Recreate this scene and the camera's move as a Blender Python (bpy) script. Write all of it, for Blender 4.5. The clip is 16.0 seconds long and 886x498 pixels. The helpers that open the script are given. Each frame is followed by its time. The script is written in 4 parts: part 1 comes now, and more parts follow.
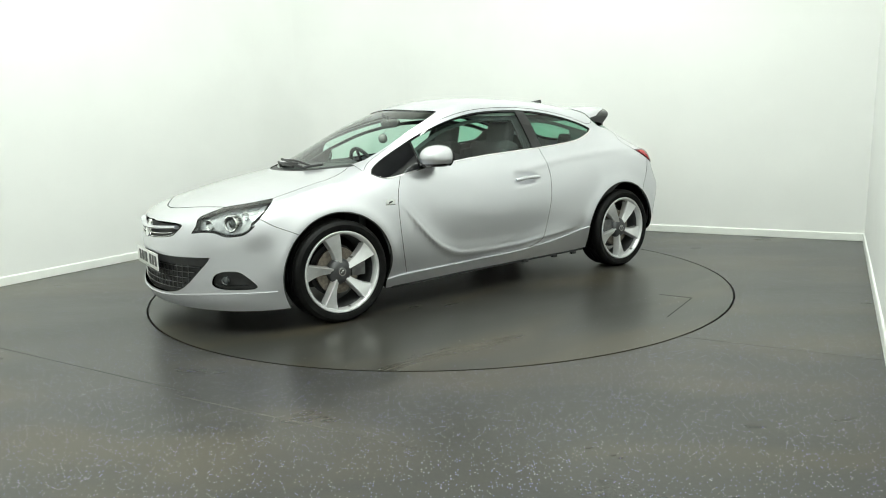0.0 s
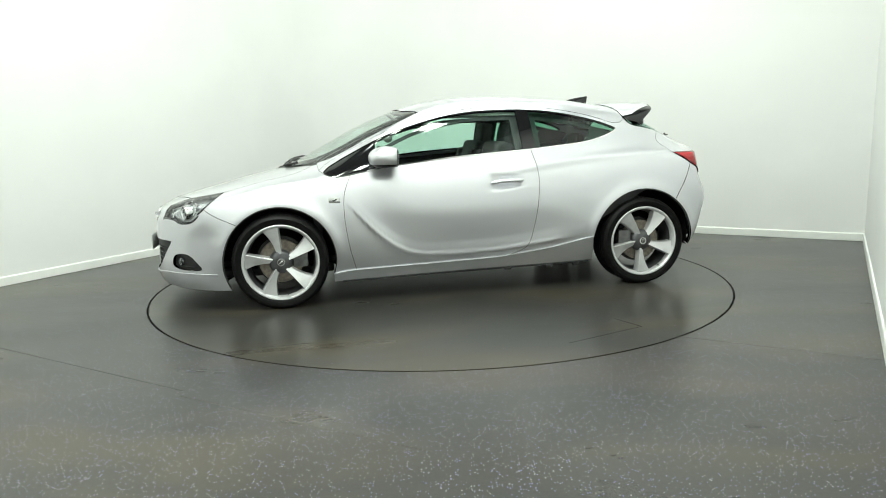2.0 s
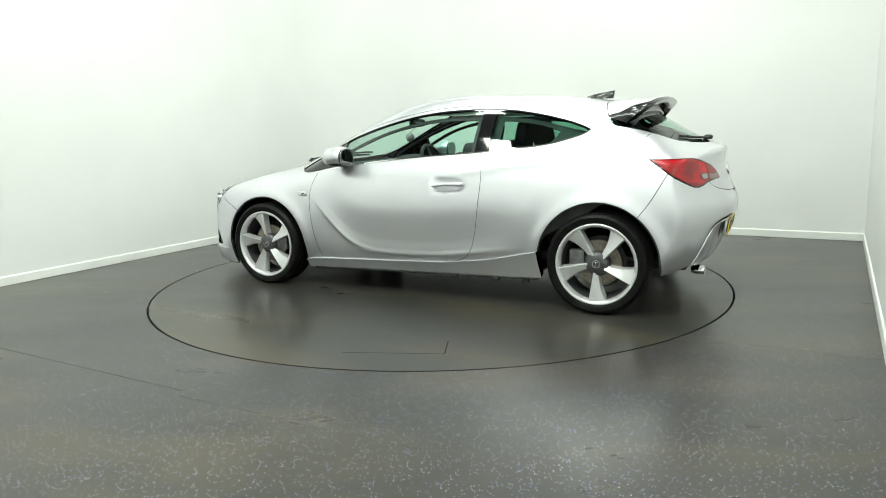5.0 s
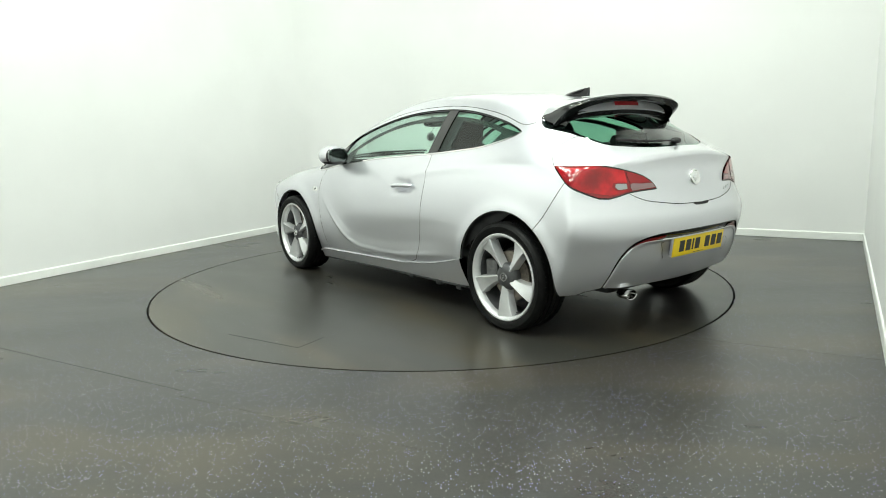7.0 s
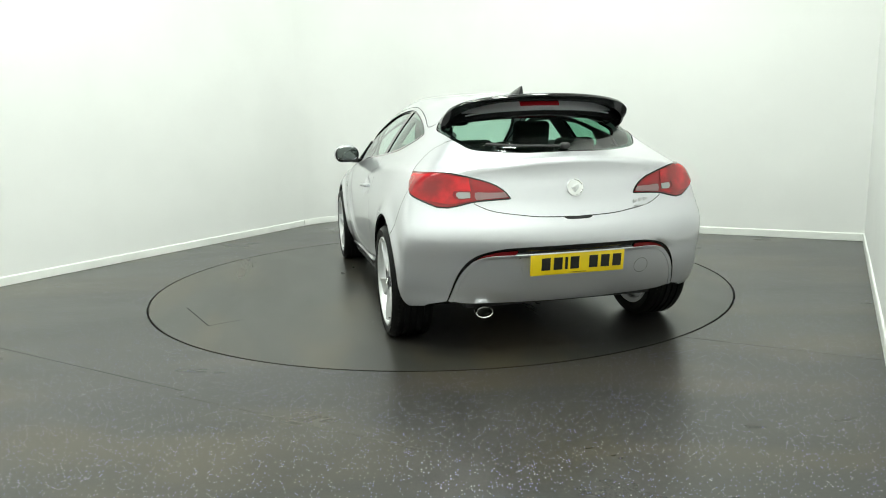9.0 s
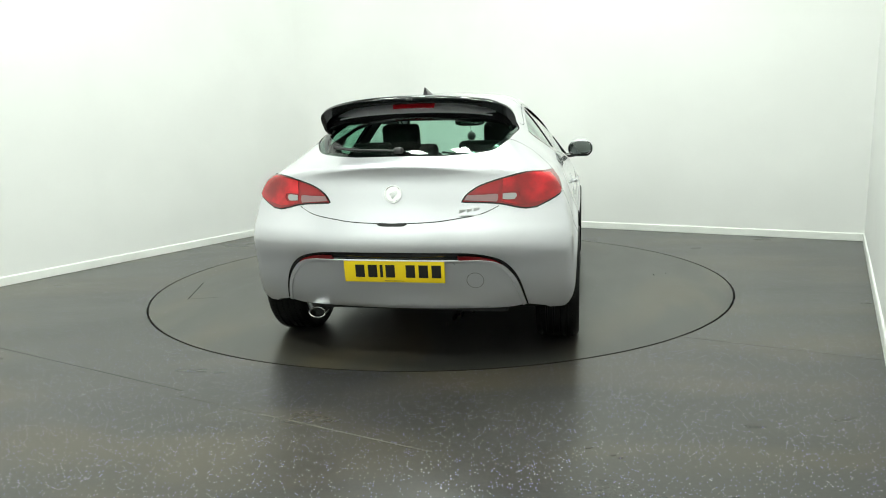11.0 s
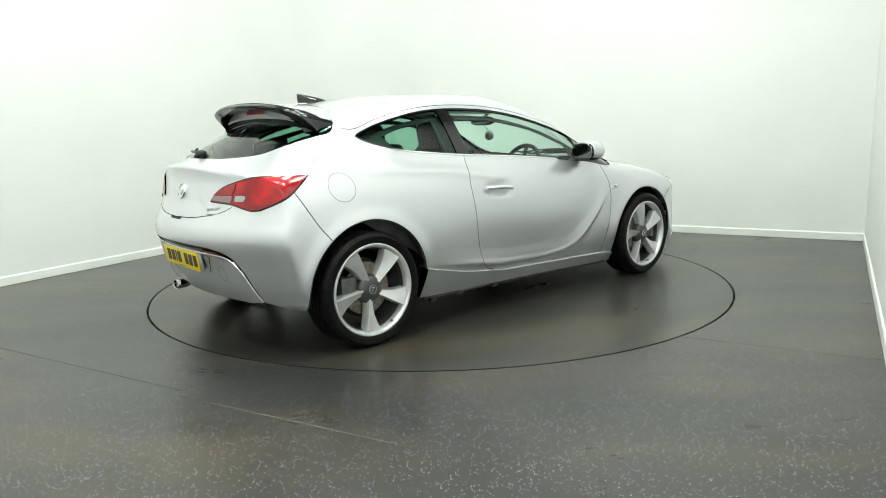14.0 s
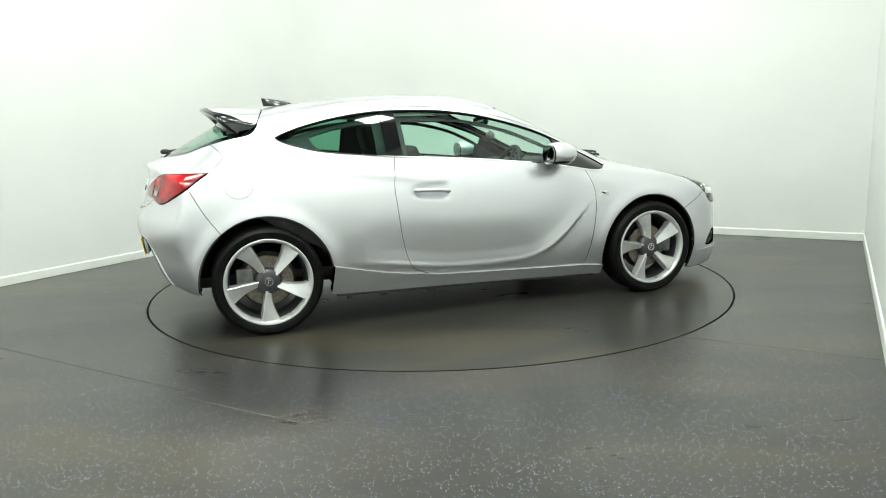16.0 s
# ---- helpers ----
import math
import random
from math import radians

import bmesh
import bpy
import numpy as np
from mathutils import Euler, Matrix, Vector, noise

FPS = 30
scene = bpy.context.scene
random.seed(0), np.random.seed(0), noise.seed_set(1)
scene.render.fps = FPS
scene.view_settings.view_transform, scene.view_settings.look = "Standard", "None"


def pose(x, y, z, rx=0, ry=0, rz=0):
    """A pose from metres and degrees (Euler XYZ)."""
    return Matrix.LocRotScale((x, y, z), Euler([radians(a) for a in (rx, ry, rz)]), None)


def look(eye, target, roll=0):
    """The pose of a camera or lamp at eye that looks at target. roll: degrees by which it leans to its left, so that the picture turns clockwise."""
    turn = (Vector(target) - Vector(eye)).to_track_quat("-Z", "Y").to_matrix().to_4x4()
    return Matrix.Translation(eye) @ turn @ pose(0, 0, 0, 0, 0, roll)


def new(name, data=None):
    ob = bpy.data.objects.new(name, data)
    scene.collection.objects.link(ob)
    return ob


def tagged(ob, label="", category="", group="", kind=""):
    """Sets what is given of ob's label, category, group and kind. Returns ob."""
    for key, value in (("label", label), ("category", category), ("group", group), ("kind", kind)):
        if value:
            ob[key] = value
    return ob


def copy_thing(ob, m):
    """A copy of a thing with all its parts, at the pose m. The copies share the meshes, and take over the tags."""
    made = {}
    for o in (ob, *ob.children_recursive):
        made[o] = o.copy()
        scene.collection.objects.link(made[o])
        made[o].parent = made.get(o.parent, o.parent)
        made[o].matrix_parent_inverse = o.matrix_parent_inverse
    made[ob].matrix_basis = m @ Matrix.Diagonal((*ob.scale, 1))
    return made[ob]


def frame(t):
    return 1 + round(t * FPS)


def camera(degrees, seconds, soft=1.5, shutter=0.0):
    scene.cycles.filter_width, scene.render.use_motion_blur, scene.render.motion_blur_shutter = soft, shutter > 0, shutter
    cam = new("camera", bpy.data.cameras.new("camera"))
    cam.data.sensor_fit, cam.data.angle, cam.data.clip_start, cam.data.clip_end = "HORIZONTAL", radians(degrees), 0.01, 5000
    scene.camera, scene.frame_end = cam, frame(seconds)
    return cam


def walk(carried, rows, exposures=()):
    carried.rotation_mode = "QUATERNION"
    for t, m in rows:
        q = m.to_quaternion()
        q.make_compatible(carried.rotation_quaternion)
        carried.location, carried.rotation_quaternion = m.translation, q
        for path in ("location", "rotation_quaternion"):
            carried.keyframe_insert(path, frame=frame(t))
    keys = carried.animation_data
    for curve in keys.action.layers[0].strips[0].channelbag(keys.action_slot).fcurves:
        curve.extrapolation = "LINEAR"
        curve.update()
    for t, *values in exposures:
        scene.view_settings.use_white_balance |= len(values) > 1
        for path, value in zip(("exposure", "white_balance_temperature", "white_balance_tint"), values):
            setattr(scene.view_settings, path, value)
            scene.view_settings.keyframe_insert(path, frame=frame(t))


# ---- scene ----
cam = camera(65.41, 16.0, soft=1.0)
EYE = (0.0, -5.569, 1.205)
AIM = (EYE[0] + .004493, EYE[1] + .985268, EYE[2] - .170965)
walk(cam, [(0.0, look(EYE, AIM, -1.531)), (16.0, look(EYE, AIM, -1.531))],
     exposures=[(0.0, 0.0, 6500, 10), (16.0, 0.0, 6500, 10)])

# ---- world and light ----
world = bpy.data.worlds.new("world")
scene.world = world
world.use_nodes = True
world.node_tree.nodes["Background"].inputs[0].default_value = (.8, .9, .8, 1)
world.node_tree.nodes["Background"].inputs[1].default_value = .02

ROOM_TURN = -30.0
ROOM = pose(0, 0, 0, 0, 0, ROOM_TURN)
LEFT, RIGHT, BACK, NEAR, HIGH = -3.26, 3.07, 3.10, -7.2, 6.0
LAMP_COLOUR = (.912, 1.0, .908)
PANEL_X, PANEL_Y = .48, .48
LAMP_SPOTS = [(x, y, row * column) for y, row in ((1.2, 23.0), (-.8, 24.0), (-2.8, 47.0), (-4.9, 57.0)) for x, column in ((-1.3, .80), (.1, 1.0), (1.5, 1.28))]
for lx, ly, watts in LAMP_SPOTS:
    data = bpy.data.lights.new("panel_light", "AREA")
    data.shape, data.size, data.size_y, data.energy, data.color = "RECTANGLE", PANEL_X, PANEL_Y, watts, LAMP_COLOUR
    lamp = new("panel_light", data)
    lamp.matrix_world = ROOM @ pose(lx, ly, HIGH - .075)


# ---- materials ----
def material(name, colour, rough=.5, metal=0.0, coat=0.0, spec=.5):
    m = bpy.data.materials.new(name)
    m.use_nodes = True
    p = m.node_tree.nodes["Principled BSDF"]
    p.inputs["Base Color"].default_value = (*colour, 1)
    p.inputs["Roughness"].default_value = rough
    p.inputs["Metallic"].default_value = metal
    p.inputs["Coat Weight"].default_value = coat
    p.inputs["Coat Roughness"].default_value = .04
    p.inputs["Specular IOR Level"].default_value = spec
    return m


def node(m, kind, **inputs):
    n = m.node_tree.nodes.new(kind)
    for k, v in inputs.items():
        n.inputs[k.replace("_", " ")].default_value = v
    return n


def link(m, a, out, b, inp):
    m.node_tree.links.new(a.outputs[out], b.inputs[inp])


def coords(m):
    return node(m, "ShaderNodeTexCoord")


def ramp(m, stops):
    r = m.node_tree.nodes.new("ShaderNodeValToRGB")
    e = r.color_ramp.elements
    while len(e) < len(stops):
        e.new(.5)
    r.color_ramp.interpolation = "EASE" if len(stops) == 2 else "LINEAR"
    for el, (at, c) in zip(e, stops):
        el.position = at
        el.color = (*c, 1) if len(c) == 3 else c
    return r


def varied(m, scale, amount, bump=0.0, bump_scale=None, rough_amount=0.0, detail=5.0):
    """Noise on the base colour, on the roughness and as a fine relief."""
    p = m.node_tree.nodes["Principled BSDF"]
    c = coords(m)
    n = node(m, "ShaderNodeTexNoise", Scale=scale, Detail=detail)
    link(m, c, "Object", n, "Vector")
    base = p.inputs["Base Color"].default_value[:3]
    lo, hi = [x * (1 - amount) for x in base], [min(1, x * (1 + amount)) for x in base]
    r = ramp(m, [(.3, lo), (.7, hi)])
    link(m, n, "Fac", r, "Fac")
    link(m, r, "Color", p, "Base Color")
    if rough_amount:
        q = p.inputs["Roughness"].default_value
        mr = node(m, "ShaderNodeMapRange")
        mr.inputs["From Min"].default_value, mr.inputs["From Max"].default_value = .3, .7
        mr.inputs["To Min"].default_value, mr.inputs["To Max"].default_value = q - rough_amount, q + rough_amount
        link(m, n, "Fac", mr, "Value")
        link(m, mr, "Result", p, "Roughness")
    if bump:
        n2 = node(m, "ShaderNodeTexNoise", Scale=bump_scale or scale * 8, Detail=4.0)
        link(m, c, "Object", n2, "Vector")
        b = node(m, "ShaderNodeBump", Strength=bump, Distance=.002)
        link(m, n2, "Fac", b, "Height")
        link(m, b, "Normal", p, "Normal")
    return m


def silver_paint():
    m = material("silver_metallic_paint", (.68, .68, .72), .33, .82, 1.0)
    p = m.node_tree.nodes["Principled BSDF"]
    c = coords(m)
    n = node(m, "ShaderNodeTexVoronoi", Scale=900.0)
    link(m, c, "Object", n, "Vector")
    r = ramp(m, [(0, (.65, .65, .69)), (1, (.76, .76, .80))])
    link(m, n, "Color", r, "Fac")
    link(m, r, "Color", p, "Base Color")
    b = node(m, "ShaderNodeBump", Strength=.004, Distance=.0004)
    link(m, n, "Distance", b, "Height")
    link(m, b, "Normal", p, "Normal")
    return m


def tinted_glass(name, tint, rough=.0):
    m = bpy.data.materials.new(name)
    m.use_nodes = True
    t = m.node_tree
    t.nodes.remove(t.nodes["Principled BSDF"])
    out = t.nodes["Material Output"]
    clear = node(m, "ShaderNodeBsdfTransparent", Color=(*tint, 1))
    gloss = node(m, "ShaderNodeBsdfGlossy", Color=(1, 1, 1, 1), Roughness=rough)
    lw = node(m, "ShaderNodeLayerWeight", Blend=.5)
    power = node(m, "ShaderNodeMath")
    power.operation = "POWER"
    power.inputs[1].default_value = 5.0
    link(m, lw, "Facing", power, 0)
    fres = node(m, "ShaderNodeMapRange")
    fres.inputs["To Min"].default_value = .036
    fres.inputs["To Max"].default_value = 1.0
    link(m, power, 0, fres, "Value")
    mix = node(m, "ShaderNodeMixShader")
    link(m, fres, "Result", mix, "Fac")
    t.links.new(clear.outputs[0], mix.inputs[1])
    t.links.new(gloss.outputs[0], mix.inputs[2])
    t.links.new(mix.outputs[0], out.inputs["Surface"])
    return m


def floor_vinyl(name, speck):
    """Dark grey safety vinyl: mottled, dirty in places, with small pale and bluish flakes."""
    m = material(name, (.09, .088, .08), .28)
    p = m.node_tree.nodes["Principled BSDF"]
    c = coords(m)
    big = node(m, "ShaderNodeTexNoise", Scale=.7, Detail=3.0, Roughness=.45)
    link(m, c, "Object", big, "Vector")
    base = ramp(m, [(.36, (.018, .0175, .0155)), (.50, (.030, .029, .0255)), (.64, (.045, .043, .037))])
    grain = node(m, "ShaderNodeTexNoise", Scale=70.0, Detail=5.0, Roughness=.7)
    link(m, c, "Object", grain, "Vector")
    blend = node(m, "ShaderNodeMix")
    blend.inputs[0].default_value = .45
    m.node_tree.links.new(big.outputs["Fac"], blend.inputs[2])
    m.node_tree.links.new(grain.outputs["Fac"], blend.inputs[3])
    m.node_tree.links.new(blend.outputs[0], base.inputs["Fac"])
    stain = node(m, "ShaderNodeTexNoise", Scale=1.0, Detail=2.5, Distortion=.4)
    smap = node(m, "ShaderNodeMapping")
    smap.inputs["Scale"].default_value = (.55, 1.6, 1)
    smap.inputs["Rotation"].default_value = (0, 0, radians(-20))
    link(m, c, "Object", smap, "Vector")
    link(m, smap, "Vector", stain, "Vector")
    sr = ramp(m, [(.46, (0, 0, 0)), (.64, (1, 1, 1))])
    link(m, stain, "Fac", sr, "Fac")
    mix1 = node(m, "ShaderNodeMix")
    mix1.data_type = "RGBA"
    mix1.inputs[7].default_value = (.052, .044, .030, 1)
    link(m, sr, "Color", mix1, "Factor")
    m.node_tree.links.new(base.outputs[0], mix1.inputs[6])
    cells = node(m, "ShaderNodeTexVoronoi", Scale=115.0)
    link(m, c, "Object", cells, "Vector")
    split = node(m, "ShaderNodeSeparateColor")
    link(m, cells, "Color", split, "Color")
    pick = node(m, "ShaderNodeMath")
    pick.operation = "GREATER_THAN"
    pick.inputs[1].default_value = 1 - speck
    link(m, split, "Red", pick, 0)
    near = node(m, "ShaderNodeMath")
    near.operation = "LESS_THAN"
    near.inputs[1].default_value = .27
    link(m, cells, "Distance", near, 0)
    both = node(m, "ShaderNodeMath")
    both.operation = "MULTIPLY"
    link(m, pick, 0, both, 0)
    link(m, near, 0, both, 1)
    hue = ramp(m, [(0, (.44, .44, .46)), (.35, (.22, .22, .60)), (.6, (.32, .24, .58)), (.8, (.62, .62, .64)), (1, (.24, .18, .12))])
    link(m, split, "Green", hue, "Fac")
    mix2 = node(m, "ShaderNodeMix")
    mix2.data_type = "RGBA"
    link(m, both, 0, mix2, "Factor")
    m.node_tree.links.new(mix1.outputs[2], mix2.inputs[6])
    m.node_tree.links.new(hue.outputs[0], mix2.inputs[7])
    m.node_tree.links.new(mix2.outputs[2], p.inputs["Base Color"])
    wipe = node(m, "ShaderNodeTexNoise", Scale=1.6, Detail=5.0, Roughness=.55, Distortion=.5)
    link(m, smap, "Vector", wipe, "Vector")
    gloss = node(m, "ShaderNodeMapRange")
    for key, val in (("From Min", .30), ("From Max", .70), ("To Min", .27), ("To Max", .315)):
        gloss.inputs[key].default_value = val
    link(m, wipe, "Fac", gloss, "Value")
    link(m, gloss, "Result", p, "Roughness")
    fine = node(m, "ShaderNodeTexNoise", Scale=260.0, Detail=3.0)
    link(m, c, "Object", fine, "Vector")
    bump = node(m, "ShaderNodeBump", Strength=.05, Distance=.001)
    link(m, fine, "Fac", bump, "Height")
    link(m, bump, "Normal", p, "Normal")
    return m


PAINT = silver_paint()
WALL = varied(material("white_wall_paint", (.79, .792, .78), .55), 1.2, .02, .15, 60)
CEIL = varied(material("grey_ceiling_paint", (.16, .165, .16), .8), 1.5, .03)
# unseen wall behind the camera, added pale to bounce light onto the car's sides
WALL_NEAR = varied(material("pale_bounce_wall", (.74, .745, .735), .6), 1.2, .04, .15, 60)
SKIRT = varied(material("white_gloss_woodwork", (.80, .81, .78), .35), 3, .04)
VINYL = floor_vinyl("dark_vinyl_floor", .24)
VINYL_DISC = floor_vinyl("dark_vinyl_turntable", .02)
LINER = varied(material("black_arch_felt", (.007, .007, .007), .9, spec=.2), 40, .3)
GAP = material("dark_gap", (.012, .012, .012), .8)
BLACK_GLOSS = varied(material("gloss_black_plastic", (.006, .006, .007), .05, 0, .3, .4), 6, .2)
SATIN = varied(material("satin_black_plastic", (.007, .007, .008), .15, 0, .2), 6, .2)
BLACK = varied(material("matt_black_plastic", (.02, .02, .021), .55), 30, .25, .2, 400)
RUBBER = varied(material("tyre_rubber", (.006, .006, .006), .45, spec=.14), 25, .3, .25, 300)
ALLOY = varied(material("silver_alloy", (.70, .70, .71), .36, .55, .6), 20, .05, 0, None, .04)
ALLOY_DARK = varied(material("dark_grey_alloy", (.10, .10, .105), .38, .6), 20, .15)
STEEL = varied(material("worn_brake_steel", (.23, .20, .17), .45, .9), 40, .25)
CHROME = material("chrome", (.86, .86, .86), .07, 1.0)
GREY_METAL = varied(material("grey_cast_metal", (.16, .16, .16), .5, .7), 30, .2)
GLASS = tinted_glass("green_tinted_glass", (.74, .93, .85))
SCREEN_GLASS = tinted_glass("clear_green_screen_glass", (.86, .96, .91))
REAR_GLASS = tinted_glass("tinted_rear_glass", (.52, .76, .65))
GLASS_DARK = tinted_glass("dark_tinted_glass", (.36, .62, .50))
CLEAR = tinted_glass("clear_lens", (.93, .95, .95))
RED_LENS = varied(material("red_lens", (.44, .003, .008), .14, 0, .3), 9, .5, .3, 160)
RED_DEEP = material("deep_red_lens", (.24, .004, .007), .12, 0, .4)
RED_MID = material("mid_red_lens", (.30, .004, .009), .12, 0, .3)
RED_SMOKE = material("smoked_red_lens", (.26, .15, .155), .12, 0, .4)
PALE_LENS = material("pale_lens", (.34, .32, .32), .12, 0, 1.0)
LAMP_BOWL = varied(material("lamp_reflector", (.62, .63, .65), .22, .7), 25, .25)
DARK_GLASS = material("dark_projector_glass", (.05, .055, .06), .03, 0, 1.0)
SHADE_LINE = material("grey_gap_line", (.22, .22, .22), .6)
SEAL = material("grey_panel_seal", (.05, .05, .05), .7)
CLOTH = varied(material("dark_seat_cloth", (.03, .03, .032), .85), 18, .3, .1, 120)
TRIM = varied(material("dark_interior_trim", (.028, .028, .03), .6), 12, .25, .1, 120)
HEADLINER = varied(material("pale_grey_headliner", (.56, .55, .51), .9), 30, .08)
YELLOW = varied(material("yellow_plate", (.86, .62, .01), .35), 8, .04)
WHITE_PLATE = varied(material("white_plate", (.8, .8, .78), .35), 8, .04)
INK = material("black_lettering", (.01, .01, .01), .4)
MIRROR = material("mirror_glass", (.14, .16, .155), .03, 1.0)
DIFFUSER = material("lamp_diffuser", (.9, .9, .9), .5)
DIFFUSER.node_tree.nodes["Principled BSDF"].inputs["Emission Color"].default_value = (*LAMP_COLOUR, 1)
DIFFUSER.node_tree.nodes["Principled BSDF"].inputs["Emission Strength"].default_value = 20.0


# ---- mesh helpers ----
def mesh_object(name, verts, faces, mat, parent=None, label="", smooth=False, normals=None):
    me = bpy.data.meshes.new(name)
    me.from_pydata([tuple(map(float, v)) for v in verts], [], [tuple(map(int, f)) for f in faces])
    me.materials.append(mat)
    if smooth:
        me.polygons.foreach_set("use_smooth", [True] * len(me.polygons))
    if normals is not None:
        me.normals_split_custom_set_from_vertices([tuple(map(float, n)) for n in normals])
    me.update()
    ob = new(name, me)
    if parent:
        ob.parent = parent
    if label:
        ob["label"] = label
    return ob


def part(name, bm, mat, parent=None, label="", smooth=True, angle=35):
    bmesh.ops.recalc_face_normals(bm, faces=bm.faces)
    if smooth:
        for f in bm.faces:
            f.smooth = True
        for e in bm.edges:
            if len(e.link_faces) == 2 and e.calc_face_angle(0) > radians(angle):
                e.smooth = False
    me = bpy.data.meshes.new(name)
    bm.to_mesh(me)
    bm.free()
    me.materials.append(mat)
    ob = new(name, me)
    if parent:
        ob.parent = parent
    if label:
        ob["label"] = label
    return ob


def box(size, m=Matrix(), bevel=0.0, bm=None, segments=2):
    bm = bm or bmesh.new()
    vs = bmesh.ops.create_cube(bm, size=1.0, matrix=m @ Matrix.Diagonal((*size, 1)))["verts"]
    if bevel:
        es = list({e for v in vs for e in v.link_edges})
        bmesh.ops.bevel(bm, geom=es, offset=bevel, segments=segments, affect="EDGES", profile=.6)
    return bm


def lathe(profile, n=64, axis="y", bm=None, m=Matrix(), closed=False):
    """Turn (radius, along) pairs round the y axis."""
    bm = bm or bmesh.new()
    rings = []
    for i in range(n):
        a = 2 * math.pi * i / n
        rings.append([bm.verts.new(m @ Vector((r * math.cos(a), y, r * math.sin(a)))) for r, y in profile])
    k = len(profile)
    for i in range(n):
        p, q = rings[i], rings[(i + 1) % n]
        for j in range(k if closed else k - 1):
            j2 = (j + 1) % k
            bm.faces.new((p[j], q[j], q[j2], p[j2]))
    return bm


def tube(path, radius, n=8, bm=None, flat=1.0, caps=True):
    """A round or flattened rod along a path of points."""
    bm = bm or bmesh.new()
    path = [Vector(p) for p in path]
    rings = []
    for i, p in enumerate(path):
        d = (path[min(i + 1, len(path) - 1)] - path[max(i - 1, 0)]).normalized()
        up = Vector((0, 0, 1)) if abs(d.z) < .9 else Vector((1, 0, 0))
        s = d.cross(up).normalized()
        w = s.cross(d)
        r = radius[i] if isinstance(radius, (list, tuple)) else radius
        rings.append([bm.verts.new(p + s * r * math.cos(2 * math.pi * k / n) + w * r * flat * math.sin(2 * math.pi * k / n)) for k in range(n)])
    for a, b in zip(rings, rings[1:]):
        for k in range(n):
            bm.faces.new((a[k], a[(k + 1) % n], b[(k + 1) % n], b[k]))
    if caps:
        bm.faces.new(rings[0])
        bm.faces.new(rings[-1])
    return bm


# ---- room ----
CORNER_R = 1.0


def wall(name, a, b, z0, z1, thick, label, mat):
    """A wall whose inner face runs from a to b in the room's plan, inside to its left."""
    a, b = Vector(a), Vector(b)
    d = b - a
    ln = d.length
    ang = math.atan2(d.y, d.x)
    m = ROOM @ pose(a.x, a.y, 0) @ Matrix.Rotation(ang, 4, "Z")
    bm = box((ln, thick, z1 - z0), m @ Matrix.Translation((ln / 2, -thick / 2, (z0 + z1) / 2)))
    ob = part(name, bm, mat, smooth=False)
    tagged(ob, label, "wall", kind="structure")
    return ob, m, ln


PLAN_CORNERS = [(LEFT, NEAR), (RIGHT, NEAR), (RIGHT, BACK), (LEFT, BACK)]
prof = [(0, .003), (.014, .003), (.014, .070), (.010, .078), (0, .080)]
for nm, a, b in (("wall_near", (LEFT, NEAR), (RIGHT, NEAR)), ("wall_right", (RIGHT, NEAR), (RIGHT, BACK)), ("wall_back", (RIGHT, BACK), (LEFT + CORNER_R, BACK)), ("wall_left", (LEFT, BACK - CORNER_R), (LEFT, NEAR))):
    ob, m, ln = wall(nm, a, b, -.05, HIGH, .12, "unseen pale grey wall behind the camera, added to bounce light" if nm == "wall_near" else "plain white painted studio wall", WALL_NEAR if nm == "wall_near" else WALL)
    bm = bmesh.new()
    ends = []
    for x in (.0145, ln - .0145):
        ends.append([bm.verts.new(m @ Vector((x, y, z))) for y, z in prof])
    for j in range(len(prof)):
        k = (j + 1) % len(prof)
        bm.faces.new((ends[0][j], ends[0][k], ends[1][k], ends[1][j]))
    bm.faces.new(ends[0]), bm.faces.new(ends[1])
    sk = part("baseboard_" + nm.split("_")[1], bm, SKIRT, smooth=False)
    tagged(sk, "low white painted skirting board along the wall", "baseboard", kind="structure")

cx, cy = LEFT + CORNER_R, BACK - CORNER_R
arc = [radians(90 + 90 * i / 24) for i in range(25)]


def bend(name, rows, mat, label, category):
    """A strip of section points (outwards from the curve, height) swept round the rounded corner."""
    bm = bmesh.new()
    rings = [[bm.verts.new(ROOM @ Vector((cx + (CORNER_R + o) * math.cos(t), cy + (CORNER_R + o) * math.sin(t), z))) for o, z in rows] for t in arc]
    for p, q in zip(rings, rings[1:]):
        for j in range(len(rows)):
            k = (j + 1) % len(rows)
            bm.faces.new((p[j], p[k], q[k], q[j]))
    bm.faces.new(rings[0]), bm.faces.new(rings[-1])
    tagged(part(name, bm, mat), label, category, kind="structure")


bend("wall_corner", [(0, -.05), (.12, -.05), (.12, HIGH), (0, HIGH)], WALL, "rounded white corner joining two studio walls", "wall")
bend("baseboard_corner", [(-y, z) for y, z in prof], SKIRT, "low white skirting bent round the corner", "baseboard")

bm = box((RIGHT - LEFT + .24, BACK - NEAR + .24, .12), ROOM @ pose((LEFT + RIGHT) / 2, (BACK + NEAR) / 2, HIGH + .06))
tagged(part("ceiling", bm, CEIL, smooth=False), "plain grey ceiling with rectangular light panels", "ceiling", kind="structure")

